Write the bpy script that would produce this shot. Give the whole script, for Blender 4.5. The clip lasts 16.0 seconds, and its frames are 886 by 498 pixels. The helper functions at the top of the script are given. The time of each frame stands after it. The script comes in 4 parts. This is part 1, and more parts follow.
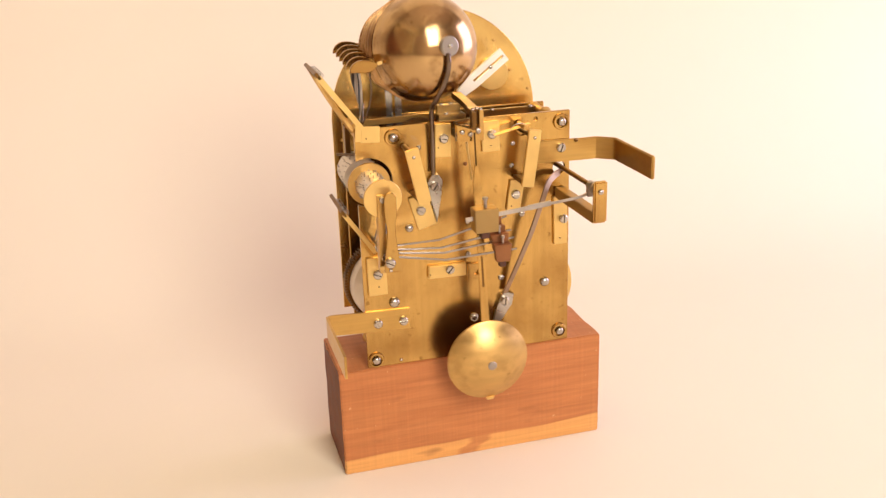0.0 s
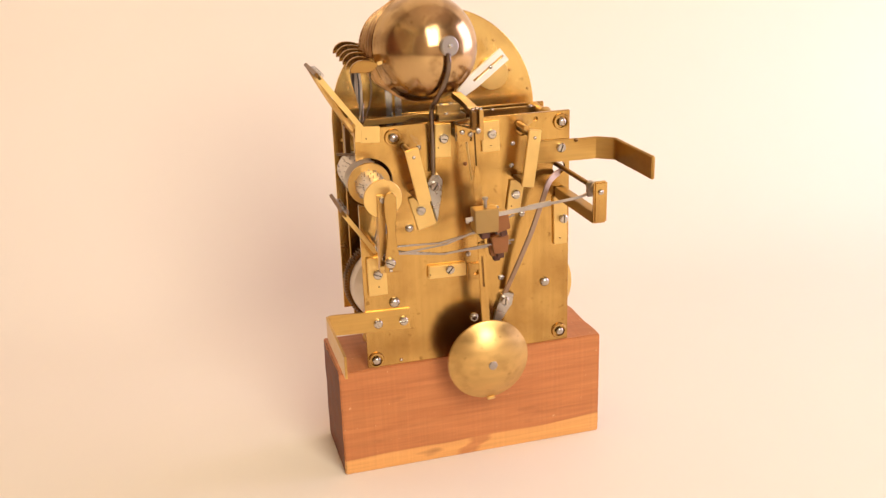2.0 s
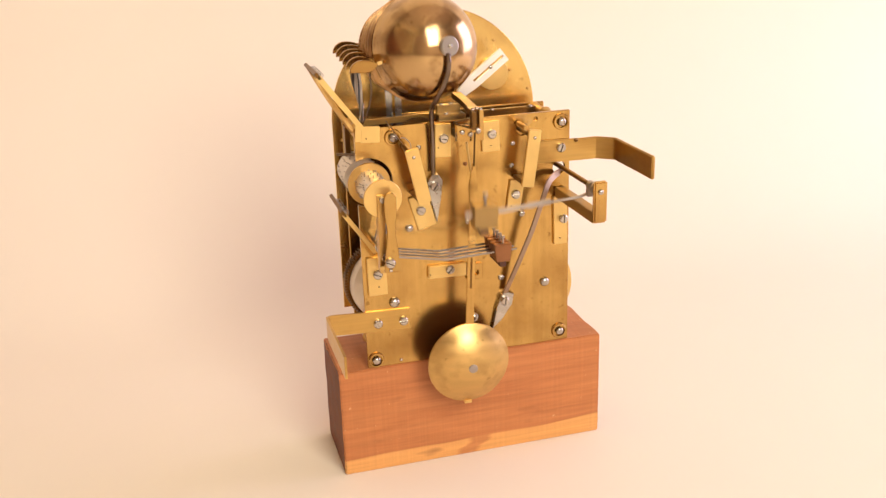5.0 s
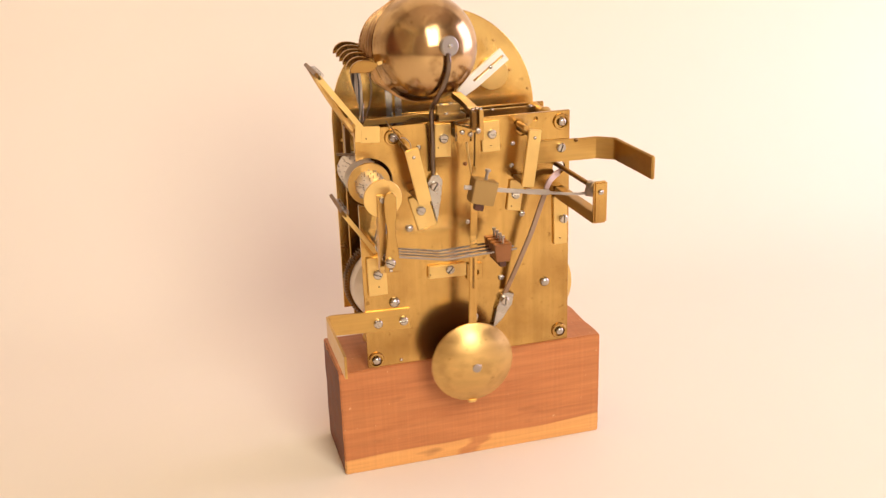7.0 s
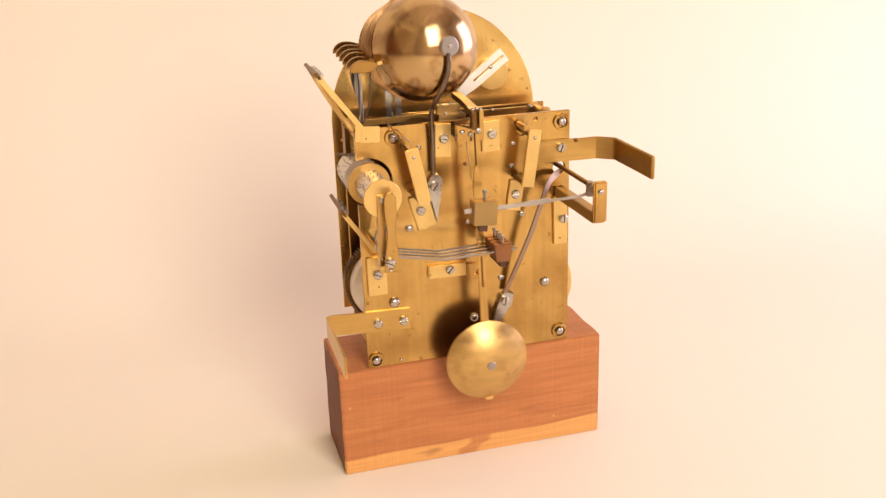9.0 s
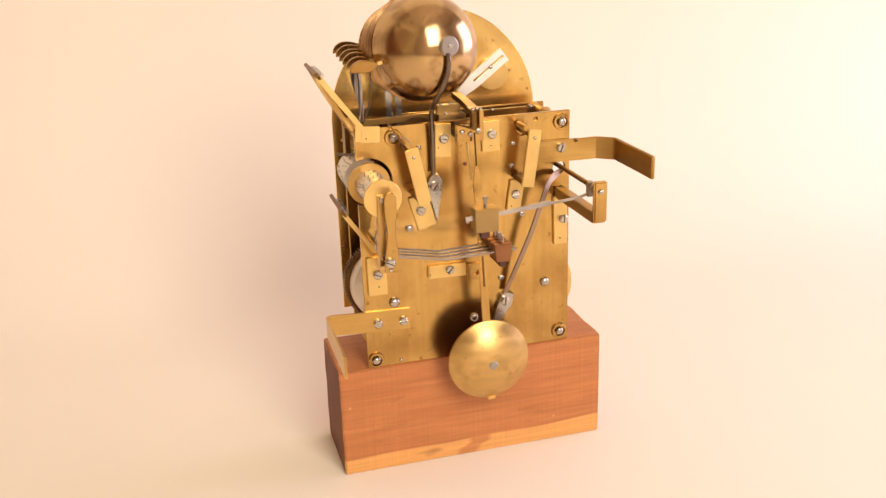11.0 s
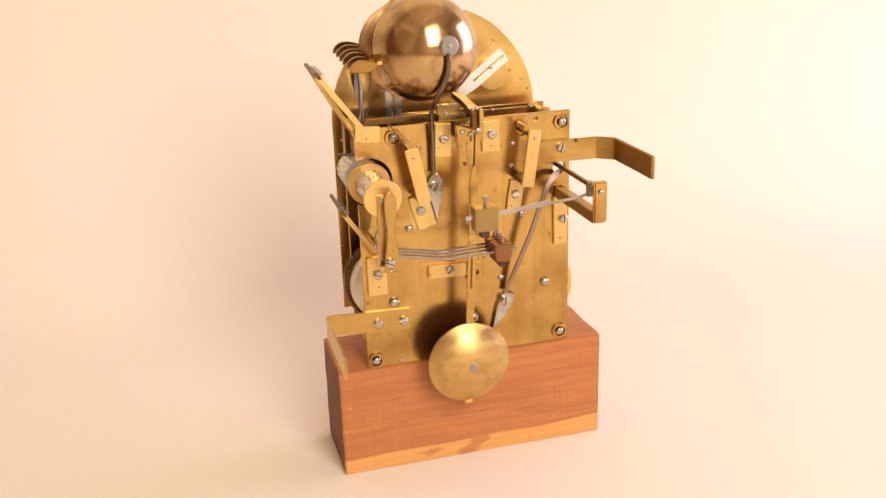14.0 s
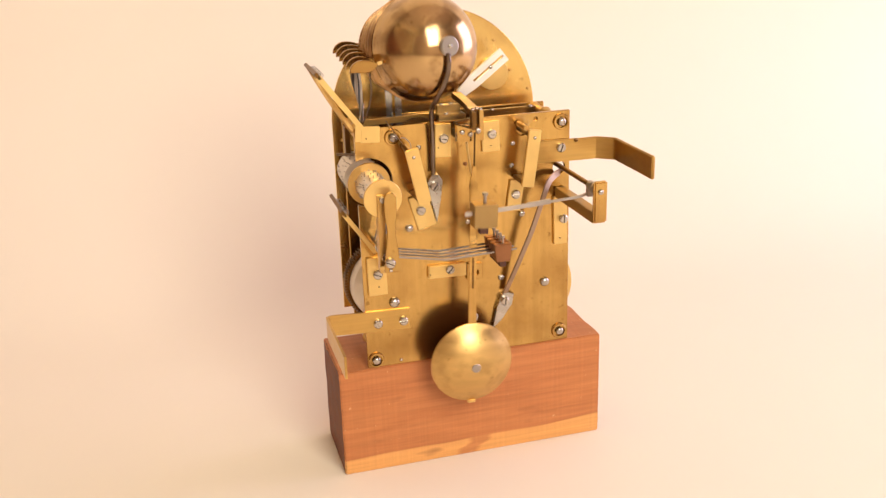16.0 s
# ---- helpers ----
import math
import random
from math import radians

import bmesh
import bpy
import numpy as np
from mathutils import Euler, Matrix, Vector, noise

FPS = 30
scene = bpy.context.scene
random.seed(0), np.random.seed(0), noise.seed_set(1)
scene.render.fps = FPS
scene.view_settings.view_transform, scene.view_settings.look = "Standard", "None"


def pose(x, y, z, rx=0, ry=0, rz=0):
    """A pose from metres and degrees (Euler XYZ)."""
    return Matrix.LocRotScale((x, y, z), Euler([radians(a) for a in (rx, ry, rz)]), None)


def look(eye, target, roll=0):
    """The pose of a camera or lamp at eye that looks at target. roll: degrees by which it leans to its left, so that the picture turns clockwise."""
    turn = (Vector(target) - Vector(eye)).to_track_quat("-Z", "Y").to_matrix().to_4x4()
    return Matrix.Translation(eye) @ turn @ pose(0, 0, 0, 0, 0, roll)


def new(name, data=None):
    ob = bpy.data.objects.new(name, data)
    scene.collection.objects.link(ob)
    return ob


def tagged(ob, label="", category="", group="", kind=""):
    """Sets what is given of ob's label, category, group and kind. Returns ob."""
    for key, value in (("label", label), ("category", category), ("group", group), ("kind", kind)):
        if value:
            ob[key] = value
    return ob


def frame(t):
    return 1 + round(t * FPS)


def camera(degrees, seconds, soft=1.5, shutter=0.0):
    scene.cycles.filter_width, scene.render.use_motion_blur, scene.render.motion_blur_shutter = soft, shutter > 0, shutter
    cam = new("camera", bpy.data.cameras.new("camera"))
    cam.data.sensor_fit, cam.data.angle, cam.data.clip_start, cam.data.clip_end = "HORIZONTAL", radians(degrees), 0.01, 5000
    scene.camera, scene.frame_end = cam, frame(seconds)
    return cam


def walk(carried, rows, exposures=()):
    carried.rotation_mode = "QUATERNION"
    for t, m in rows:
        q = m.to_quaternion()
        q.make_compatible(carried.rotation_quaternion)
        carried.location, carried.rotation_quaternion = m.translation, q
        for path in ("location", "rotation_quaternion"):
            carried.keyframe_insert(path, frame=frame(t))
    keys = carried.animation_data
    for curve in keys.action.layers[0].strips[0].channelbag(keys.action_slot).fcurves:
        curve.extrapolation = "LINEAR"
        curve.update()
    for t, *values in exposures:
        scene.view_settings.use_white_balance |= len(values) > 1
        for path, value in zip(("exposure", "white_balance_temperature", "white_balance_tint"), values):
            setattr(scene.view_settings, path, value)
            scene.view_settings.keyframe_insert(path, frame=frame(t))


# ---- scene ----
# Camera: it stands still on a tripod, above and left of the clock movement.
cam = camera(47.78, 16.0, soft=1.35, shutter=0.9)
VIEW = look((-0.1089, -0.7117, 0.4490), (0.0805, -0.0308, 0.1979), -1.854)
walk(cam, [(0.0, VIEW), (16.0, VIEW)])

# ---- light ----
world = bpy.data.worlds.new("world")
scene.world = world
world.use_nodes = True
world.node_tree.nodes["Background"].inputs[0].default_value = (1.0, 0.90, 0.78, 1)
world.node_tree.nodes["Background"].inputs[1].default_value = 0.35
scene.view_settings.exposure = 0.0


def area_lamp(name, eye, target, wide, high, watts, colour):
    data = bpy.data.lights.new(name, "AREA")
    data.shape, data.size, data.size_y, data.energy, data.color = "RECTANGLE", wide, high, watts, colour
    ob = new(name, data)
    ob.matrix_basis = look(eye, target)
    return ob


area_lamp("softbox_key", (0.425, -1.84, 1.33), (0.1, 0.05, 0.15), 0.85, 1.35, 41.5, (1.0, 0.91, 0.775))
# Added fill lamp, no known source; lifts the left side and backdrop.
area_lamp("added_fill", (-1.55, -0.70, 1.05), (0.1, 0.1, 0.25), 2.2, 2.1, 5.2, (1.0, 0.81, 0.46))
area_lamp("background_light", (2.30, 0.10, 0.72), (0.45, 0.58, 0.22), 1.5, 1.4, 45, (0.79, 0.71, 1.0))


# ---- materials ----
def material(name, base, rough=0.4, metal=0.0, vary=0.12, scale=30.0, bump=0.0, bump_scale=200.0, stretch=(1, 1, 1), rough_vary=0.1, tarnish_or_reflection=None, blotch_scale=18.0, blotch_amount=0.5, edge=(0.48, 0.75), spots=0.0):
    m = bpy.data.materials.new(name)
    m.use_nodes = True
    n, l = m.node_tree.nodes, m.node_tree.links
    b = n["Principled BSDF"]
    b.inputs["Metallic"].default_value = metal
    tc = n.new("ShaderNodeTexCoord")
    mp = n.new("ShaderNodeMapping")
    mp.inputs["Scale"].default_value = stretch
    l.new(tc.outputs["Object"], mp.inputs["Vector"])
    no = n.new("ShaderNodeTexNoise")
    no.inputs["Scale"].default_value, no.inputs["Detail"].default_value = scale, 6
    l.new(mp.outputs[0], no.inputs["Vector"])
    ramp = n.new("ShaderNodeMapRange")
    ramp.inputs[1].default_value, ramp.inputs[2].default_value = 0.3, 0.7
    ramp.inputs[3].default_value, ramp.inputs[4].default_value = 1 - vary, 1 + vary
    l.new(no.outputs["Fac"], ramp.inputs[0])
    mul = n.new("ShaderNodeVectorMath")
    mul.operation = "SCALE"
    mul.inputs[0].default_value = base
    l.new(ramp.outputs[0], mul.inputs["Scale"])
    colour = mul.outputs[0]
    # blotches of a second colour: tarnish, or painted dark reflections on bell and plate
    if tarnish_or_reflection:
        no2 = n.new("ShaderNodeTexNoise")
        no2.inputs["Scale"].default_value, no2.inputs["Detail"].default_value = blotch_scale, 5
        l.new(tc.outputs["Object"], no2.inputs["Vector"])
        r2 = n.new("ShaderNodeMapRange")
        r2.inputs[1].default_value, r2.inputs[2].default_value, r2.inputs[4].default_value = edge[0], edge[1], blotch_amount
        l.new(no2.outputs["Fac"], r2.inputs[0])
        mix = n.new("ShaderNodeMix")
        mix.data_type = "RGBA"
        mix.inputs[7].default_value = (*tarnish_or_reflection, 1)
        l.new(r2.outputs[0], mix.inputs[0])
        l.new(colour, mix.inputs[6])
        colour = mix.outputs[2]
    if spots:
        # small dark specks and finger marks
        no4 = n.new("ShaderNodeTexNoise")
        no4.inputs["Scale"].default_value, no4.inputs["Detail"].default_value = 170, 3
        l.new(tc.outputs["Object"], no4.inputs["Vector"])
        r4 = n.new("ShaderNodeMapRange")
        r4.inputs[1].default_value, r4.inputs[2].default_value, r4.inputs[4].default_value = 0.66, 0.74, spots
        l.new(no4.outputs["Fac"], r4.inputs[0])
        mix2 = n.new("ShaderNodeMix")
        mix2.data_type = "RGBA"
        mix2.inputs[7].default_value = (0.20, 0.10, 0.03, 1)
        l.new(r4.outputs[0], mix2.inputs[0])
        l.new(colour, mix2.inputs[6])
        colour = mix2.outputs[2]
    l.new(colour, b.inputs["Base Color"])
    r3 = n.new("ShaderNodeMapRange")
    r3.inputs[1].default_value, r3.inputs[2].default_value = 0.3, 0.7
    r3.inputs[3].default_value, r3.inputs[4].default_value = rough * (1 - rough_vary), rough * (1 + rough_vary)
    l.new(no.outputs["Fac"], r3.inputs[0])
    l.new(r3.outputs[0], b.inputs["Roughness"])
    if bump:
        no3 = n.new("ShaderNodeTexNoise")
        no3.inputs["Scale"].default_value, no3.inputs["Detail"].default_value = bump_scale, 4
        l.new(mp.outputs[0], no3.inputs["Vector"])
        bp = n.new("ShaderNodeBump")
        bp.inputs["Strength"].default_value, bp.inputs["Distance"].default_value = bump, 0.0006
        l.new(no3.outputs["Fac"], bp.inputs["Height"])
        l.new(bp.outputs[0], b.inputs["Normal"])
    return m


def wood_material():
    m = material("cedar_wood", (0.46, 0.17, 0.06), 0.55)
    n, l = m.node_tree.nodes, m.node_tree.links
    b = n["Principled BSDF"]
    tc = n.new("ShaderNodeTexCoord")
    mp = n.new("ShaderNodeMapping")
    mp.inputs["Scale"].default_value = (1.2, 9.0, 14.0)
    mp.inputs["Rotation"].default_value = (0, radians(-7), 0)
    l.new(tc.outputs["Object"], mp.inputs["Vector"])
    grain = n.new("ShaderNodeTexNoise")
    grain.inputs["Scale"].default_value, grain.inputs["Detail"].default_value, grain.inputs["Distortion"].default_value = 8.0, 9, 1.2
    l.new(mp.outputs[0], grain.inputs["Vector"])
    ramp = n.new("ShaderNodeValToRGB")
    e = ramp.color_ramp.elements
    e[0].position, e[0].color = 0.28, (0.43, 0.147, 0.046, 1)
    e[1].position, e[1].color = 0.72, (0.55, 0.21, 0.068, 1)
    l.new(grain.outputs["Fac"], ramp.inputs[0])
    # pale sapwood along the lower edge, its border wavy
    sep = n.new("ShaderNodeSeparateXYZ")
    l.new(tc.outputs["Object"], sep.inputs[0])
    slow = n.new("ShaderNodeTexNoise")
    slow.inputs["Scale"].default_value, slow.inputs["Detail"].default_value = 9.0, 2
    l.new(tc.outputs["Object"], slow.inputs["Vector"])
    a = n.new("ShaderNodeMath")
    a.operation = "MULTIPLY_ADD"
    a.inputs[1].default_value = -0.025
    l.new(sep.outputs[0], a.inputs[0])
    l.new(sep.outputs[2], a.inputs[2])
    c = n.new("ShaderNodeMath")
    c.operation = "MULTIPLY_ADD"
    c.inputs[1].default_value = 0.010
    l.new(slow.outputs["Fac"], c.inputs[0])
    l.new(a.outputs[0], c.inputs[2])
    edge = n.new("ShaderNodeMapRange")
    edge.inputs[1].default_value, edge.inputs[2].default_value = 0.0166, 0.0179
    edge.inputs[3].default_value, edge.inputs[4].default_value = 0.92, 0.0
    l.new(c.outputs[0], edge.inputs[0])
    mix = n.new("ShaderNodeMix")
    mix.data_type = "RGBA"
    mix.inputs[7].default_value = (0.74, 0.37, 0.115, 1)
    # a tongue of red heartwood that runs slantwise through the sapwood
    tongue = n.new("ShaderNodeMath")
    tongue.operation = "MULTIPLY_ADD"
    tongue.inputs[1].default_value = -1.05
    l.new(sep.outputs[2], tongue.inputs[0])
    l.new(sep.outputs[0], tongue.inputs[2])
    wob = n.new("ShaderNodeMath")
    wob.operation = "MULTIPLY_ADD"
    wob.inputs[1].default_value = 0.022
    l.new(grain.outputs["Fac"], wob.inputs[0])
    l.new(tongue.outputs[0], wob.inputs[2])
    away = n.new("ShaderNodeMath")
    away.operation = "SUBTRACT"
    away.inputs[1].default_value = 0.113
    l.new(wob.outputs[0], away.inputs[0])
    far = n.new("ShaderNodeMath")
    far.operation = "ABSOLUTE"
    l.new(away.outputs[0], far.inputs[0])
    cut = n.new("ShaderNodeMapRange")
    cut.inputs[1].default_value, cut.inputs[2].default_value = 0.006, 0.011
    cut.inputs[3].default_value, cut.inputs[4].default_value = 0.25, 1.0
    l.new(far.outputs[0], cut.inputs[0])
    keep = n.new("ShaderNodeMath")
    keep.operation = "MULTIPLY"
    l.new(edge.outputs[0], keep.inputs[0])
    l.new(cut.outputs[0], keep.inputs[1])
    l.new(keep.outputs[0], mix.inputs[0])
    l.new(ramp.outputs[0], mix.inputs[6])
    # saw marks across the grain and dark knots
    saw = n.new("ShaderNodeTexNoise")
    sm = n.new("ShaderNodeMapping")
    sm.inputs["Scale"].default_value = (420, 30, 10)
    l.new(tc.outputs["Object"], sm.inputs["Vector"])
    saw.inputs["Scale"].default_value, saw.inputs["Detail"].default_value = 1.0, 4
    l.new(sm.outputs[0], saw.inputs["Vector"])
    sr = n.new("ShaderNodeMapRange")
    sr.inputs[1].default_value, sr.inputs[2].default_value = 0.3, 0.7
    sr.inputs[3].default_value, sr.inputs[4].default_value = 0.955, 1.035
    l.new(saw.outputs["Fac"], sr.inputs[0])
    mul = n.new("ShaderNodeVectorMath")
    mul.operation = "SCALE"
    l.new(mix.outputs[2], mul.inputs[0])
    l.new(sr.outputs[0], mul.inputs["Scale"])
    knot = n.new("ShaderNodeTexNoise")
    km = n.new("ShaderNodeMapping")
    km.inputs["Scale"].default_value = (22, 40, 60)
    km.inputs["Location"].default_value = (3.1, 0.4, 1.7)
    l.new(tc.outputs["Object"], km.inputs["Vector"])
    knot.inputs["Scale"].default_value, knot.inputs["Detail"].default_value = 1.0, 2
    l.new(km.outputs[0], knot.inputs["Vector"])
    kr = n.new("ShaderNodeMapRange")
    kr.inputs[1].default_value, kr.inputs[2].default_value, kr.inputs[4].default_value = 0.67, 0.80, 0.6
    l.new(knot.outputs["Fac"], kr.inputs[0])
    km2 = n.new("ShaderNodeMix")
    km2.data_type = "RGBA"
    km2.inputs[7].default_value = (0.16, 0.05, 0.02, 1)
    l.new(kr.outputs[0], km2.inputs[0])
    l.new(mul.outputs[0], km2.inputs[6])
    fibre = n.new("ShaderNodeTexNoise")
    fm = n.new("ShaderNodeMapping")
    fm.inputs["Scale"].default_value = (14, 90, 330)
    fm.inputs["Rotation"].default_value = (0, radians(-6), 0)
    l.new(tc.outputs["Object"], fm.inputs["Vector"])
    fibre.inputs["Scale"].default_value, fibre.inputs["Detail"].default_value, fibre.inputs["Distortion"].default_value = 1.0, 5, 0.4
    l.new(fm.outputs[0], fibre.inputs["Vector"])
    fr = n.new("ShaderNodeMapRange")
    fr.inputs[1].default_value, fr.inputs[2].default_value = 0.3, 0.7
    fr.inputs[3].default_value, fr.inputs[4].default_value = 0.90, 1.08
    l.new(fibre.outputs["Fac"], fr.inputs[0])
    fx = n.new("ShaderNodeVectorMath")
    fx.operation = "SCALE"
    l.new(km2.outputs[2], fx.inputs[0])
    l.new(fr.outputs[0], fx.inputs["Scale"])
    fleck = n.new("ShaderNodeTexNoise")
    fleck.inputs["Scale"].default_value, fleck.inputs["Detail"].default_value = 210, 2
    l.new(tc.outputs["Object"], fleck.inputs["Vector"])
    fk = n.new("ShaderNodeMapRange")
    fk.inputs[1].default_value, fk.inputs[2].default_value, fk.inputs[4].default_value = 0.70, 0.78, 0.5
    l.new(fleck.outputs["Fac"], fk.inputs[0])
    fkm = n.new("ShaderNodeMix")
    fkm.data_type = "RGBA"
    fkm.inputs[7].default_value = (0.75, 0.45, 0.22, 1)
    l.new(fk.outputs[0], fkm.inputs[0])
    l.new(fx.outputs[0], fkm.inputs[6])
    l.new(fkm.outputs[2], b.inputs["Base Color"])
    bp = n.new("ShaderNodeBump")
    bp.inputs["Strength"].default_value, bp.inputs["Distance"].default_value = 0.25, 0.0006
    l.new(saw.outputs["Fac"], bp.inputs["Height"])
    l.new(bp.outputs[0], b.inputs["Normal"])
    return m


# Real stains, strengthened so their colour also stands in for dark reflections.
BRASS = material("brushed_brass", (0.585, 0.37, 0.12), 0.225, 1.0, 0.08, 70, 0.0, 500, (5, 5, 0.10), 0.04, (0.33, 0.175, 0.052), 24, 0.82, (0.44, 0.72), 0.55)
BRASS_STRAP = material("strap_brass", (0.58, 0.37, 0.12), 0.33, 1.0, 0.06, 120, 0.0, 500, (0.2, 1, 4), 0.15, (0.36, 0.20, 0.06), 30, 0.5)
BRASS_PALE = material("polished_brass", (0.76, 0.54, 0.21), 0.42, 1.0, 0.06, 70, 0.04, 500, (1, 1, 1), 0.25, (0.55, 0.32, 0.10), 22, 0.3)
BRASS_DULL = material("dull_brass", (0.60, 0.38, 0.13), 0.38, 1.0, 0.10, 50, 0.08, 400, (1, 1, 1), 0.2, (0.33, 0.18, 0.06), 25, 0.5)
BRASS_DARK = material("dark_brass", (0.20, 0.105, 0.035), 0.36, 1.0, 0.15, 60, 0.08, 400, (1, 1, 1), 0.2)
BOB_BRASS = material("spun_brass", (0.62, 0.41, 0.155), 0.37, 1.0, 0.13, 60, 0.16, 170, (0.35, 1, 1.6), 0.3, (0.38, 0.23, 0.08), 60, 0.65, (0.46, 0.72), 0.3)
# The bell's dark blotches are painted in for reflections of dark things in the room.
BELL = material("bell_bronze", (0.58, 0.39, 0.185), 0.19, 1.0, 0.12, 30, 0.02, 160, (1, 1, 1), 0.3, (0.20, 0.10, 0.045), 60, 0.5, (0.50, 0.62), 0.4)
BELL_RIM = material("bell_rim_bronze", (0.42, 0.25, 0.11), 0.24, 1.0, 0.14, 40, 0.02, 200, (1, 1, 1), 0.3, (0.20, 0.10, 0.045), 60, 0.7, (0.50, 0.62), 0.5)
LEVER_STEEL = material("polished_lever_steel", (0.41, 0.385, 0.37), 0.19, 1.0, 0.15, 120, 0.05, 300, (0.3, 1, 1), 0.3)
HAMMER_BRASS = material("leaf_hammer_brass", (0.46, 0.275, 0.085), 0.20, 1.0, 0.10, 60, 0.03, 400, (1, 1, 1), 0.2, (0.34, 0.18, 0.06), 60, 0.6)
STEEL = material("polished_steel", (0.49, 0.455, 0.41), 0.27, 1.0, 0.08, 80, 0.03, 500, (1, 1, 1), 0.25)
STEEL_GREY = material("grey_steel", (0.40, 0.36, 0.33), 0.36, 1.0, 0.12, 60, 0.06, 400, (1, 1, 1), 0.2)
BLUED = material("blued_steel", (0.10, 0.11, 0.14), 0.3, 1.0, 0.15, 60)
IRON = material("dark_iron", (0.20, 0.15, 0.115), 0.22, 1.0, 0.2, 60, 0.06, 300)
COPPER = material("brown_copper", (0.27, 0.125, 0.06), 0.42, 1.0, 0.15, 60, 0.1, 300, (1, 1, 1), 0.2, (0.20, 0.09, 0.045), 90, 0.6)
TIN = material("silvery_drum", (0.74, 0.68, 0.60), 0.42, 0.85, 0.10, 60, 0.05, 300)
WHITE_STEEL = material("bright_steel", (0.85, 0.83, 0.80), 0.45, 0.9, 0.05, 60)
BRASS_COCK = material("worn_brass", (0.52, 0.325, 0.105), 0.22, 1.0, 0.08, 60, 0.12, 90, (1, 1, 1), 0.3, (0.40, 0.23, 0.075), 60, 0.6, (0.46, 0.7), 0.4)
BRASS_MATT = material("grained_brass", (0.84, 0.60, 0.225), 0.24, 1.0, 0.08, 60, 0.05, 500, (1, 1, 1), 0.15, (0.50, 0.31, 0.10), 26, 0.5, (0.45, 0.68), 0.5)
WEIGHT_BRASS = material("weight_brass", (0.37, 0.25, 0.105), 0.38, 1.0, 0.08, 60, 0.03, 300)
BRONZE_BLACK = material("black_or_shaded_bronze", (0.11, 0.06, 0.024), 0.35, 1.0, 0.2, 60, 0.05, 300)
WALL_LEFT = material("shaded_wall", (0.20, 0.085, 0.045), 0.9, 0.0, 0.08, 3.0)
SPRING = material("brown_spring_steel", (0.37, 0.27, 0.185), 0.46, 1.0, 0.12, 60)
VANE = material("dark_vane_steel", (0.45, 0.44, 0.43), 0.26, 1.0, 0.12, 60)
LEAD = material("dark_lead", (0.12, 0.052, 0.028), 0.5, 0.3, 0.25, 60, 0.1, 200)
WOOD = wood_material()
# End grain, with the shade of the block's left side put into its colour.
END_GRAIN_SHADED = material("cedar_end_grain_shaded", (0.17, 0.052, 0.022), 0.7, 0.0, 0.25, 60, 0.4, 400, (1, 1, 3))
PAPER = material("backdrop_paper", (0.82, 0.745, 0.625), 0.85, 0.0, 0.015, 3.0, 0.03, 60)
WALL = material("room_wall", (0.62, 0.52, 0.42), 0.9, 0.0, 0.06, 3.0)
WALL_DARK = material("room_floor", (0.16, 0.09, 0.05), 0.6, 0.0, 0.15, 4.0)

# ---- measures ----
TOP = 0.0924       # top of the wooden block
FACE = 0.0019      # face of the plate turned to the camera
Z = Vector((0, 0, 1))


# ---- mesh helpers ----
def part(name, bm, mat, parent=None, label="", smooth=True):
    me = bpy.data.meshes.new(name)
    bmesh.ops.recalc_face_normals(bm, faces=bm.faces)
    bm.to_mesh(me)
    bm.free()
    me.materials.append(mat)
    if smooth:
        me.shade_smooth()
        me.set_sharp_from_angle(angle=radians(32))
    ob = new(name, me)
    hang(ob, parent)
    return tagged(ob, label)


def hang(ob, parent):
    """Make ob a part of parent while its numbers stay those of the room."""
    if parent is not None:
        ob.parent = parent
        m = parent.matrix_basis.copy()
        if parent.parent is not None:
            m = parent.parent.matrix_basis @ parent.matrix_parent_inverse @ m
        ob.matrix_parent_inverse = m.inverted()


def bevelled(bm, width, segments=2):
    if width:
        bmesh.ops.bevel(bm, geom=[e for e in bm.edges if e.calc_face_angle(0) > 0.6], offset=width, segments=segments, affect="EDGES", clamp_overlap=True)
    return bm


def box(x0, x1, y0, y1, z0, z1, bevel=0.0004):
    bm = bmesh.new()
    bmesh.ops.create_cube(bm, size=1)
    for v in bm.verts:
        v.co = Vector((x0 + (v.co.x + 0.5) * (x1 - x0), y0 + (v.co.y + 0.5) * (y1 - y0), z0 + (v.co.z + 0.5) * (z1 - z0)))
    return bevelled(bm, bevel)


def strip(a, b, wide, thick, wide_end=None, normal=(0, -1, 0), bevel=0.0003):
    """A flat bar from a to b, its face along normal; a and b lie on the middle of its back."""
    a, b = Vector(a), Vector(b)
    along = (b - a).normalized()
    side = along.cross(Vector(normal)).normalized()
    face = side.cross(along).normalized()
    w1 = wide if wide_end is None else wide_end
    bm = bmesh.new()
    vs = []
    for p, w in ((a, wide), (b, w1)):
        for s, f in ((-1, 0), (1, 0), (1, 1), (-1, 1)):
            vs.append(bm.verts.new(p + side * s * w / 2 + face * f * thick))
    for q in ((3, 2, 1, 0), (4, 5, 6, 7), (0, 1, 5, 4), (1, 2, 6, 5), (2, 3, 7, 6), (3, 0, 4, 7)):
        bm.faces.new([vs[i] for i in q])
    bmesh.ops.recalc_face_normals(bm, faces=bm.faces)
    return bevelled(bm, bevel)


def merge(*bms):
    out = bms[0]
    for other in bms[1:]:
        me = bpy.data.meshes.new("joined")
        other.to_mesh(me)
        other.free()
        out.from_mesh(me)
        bpy.data.meshes.remove(me)
    return out


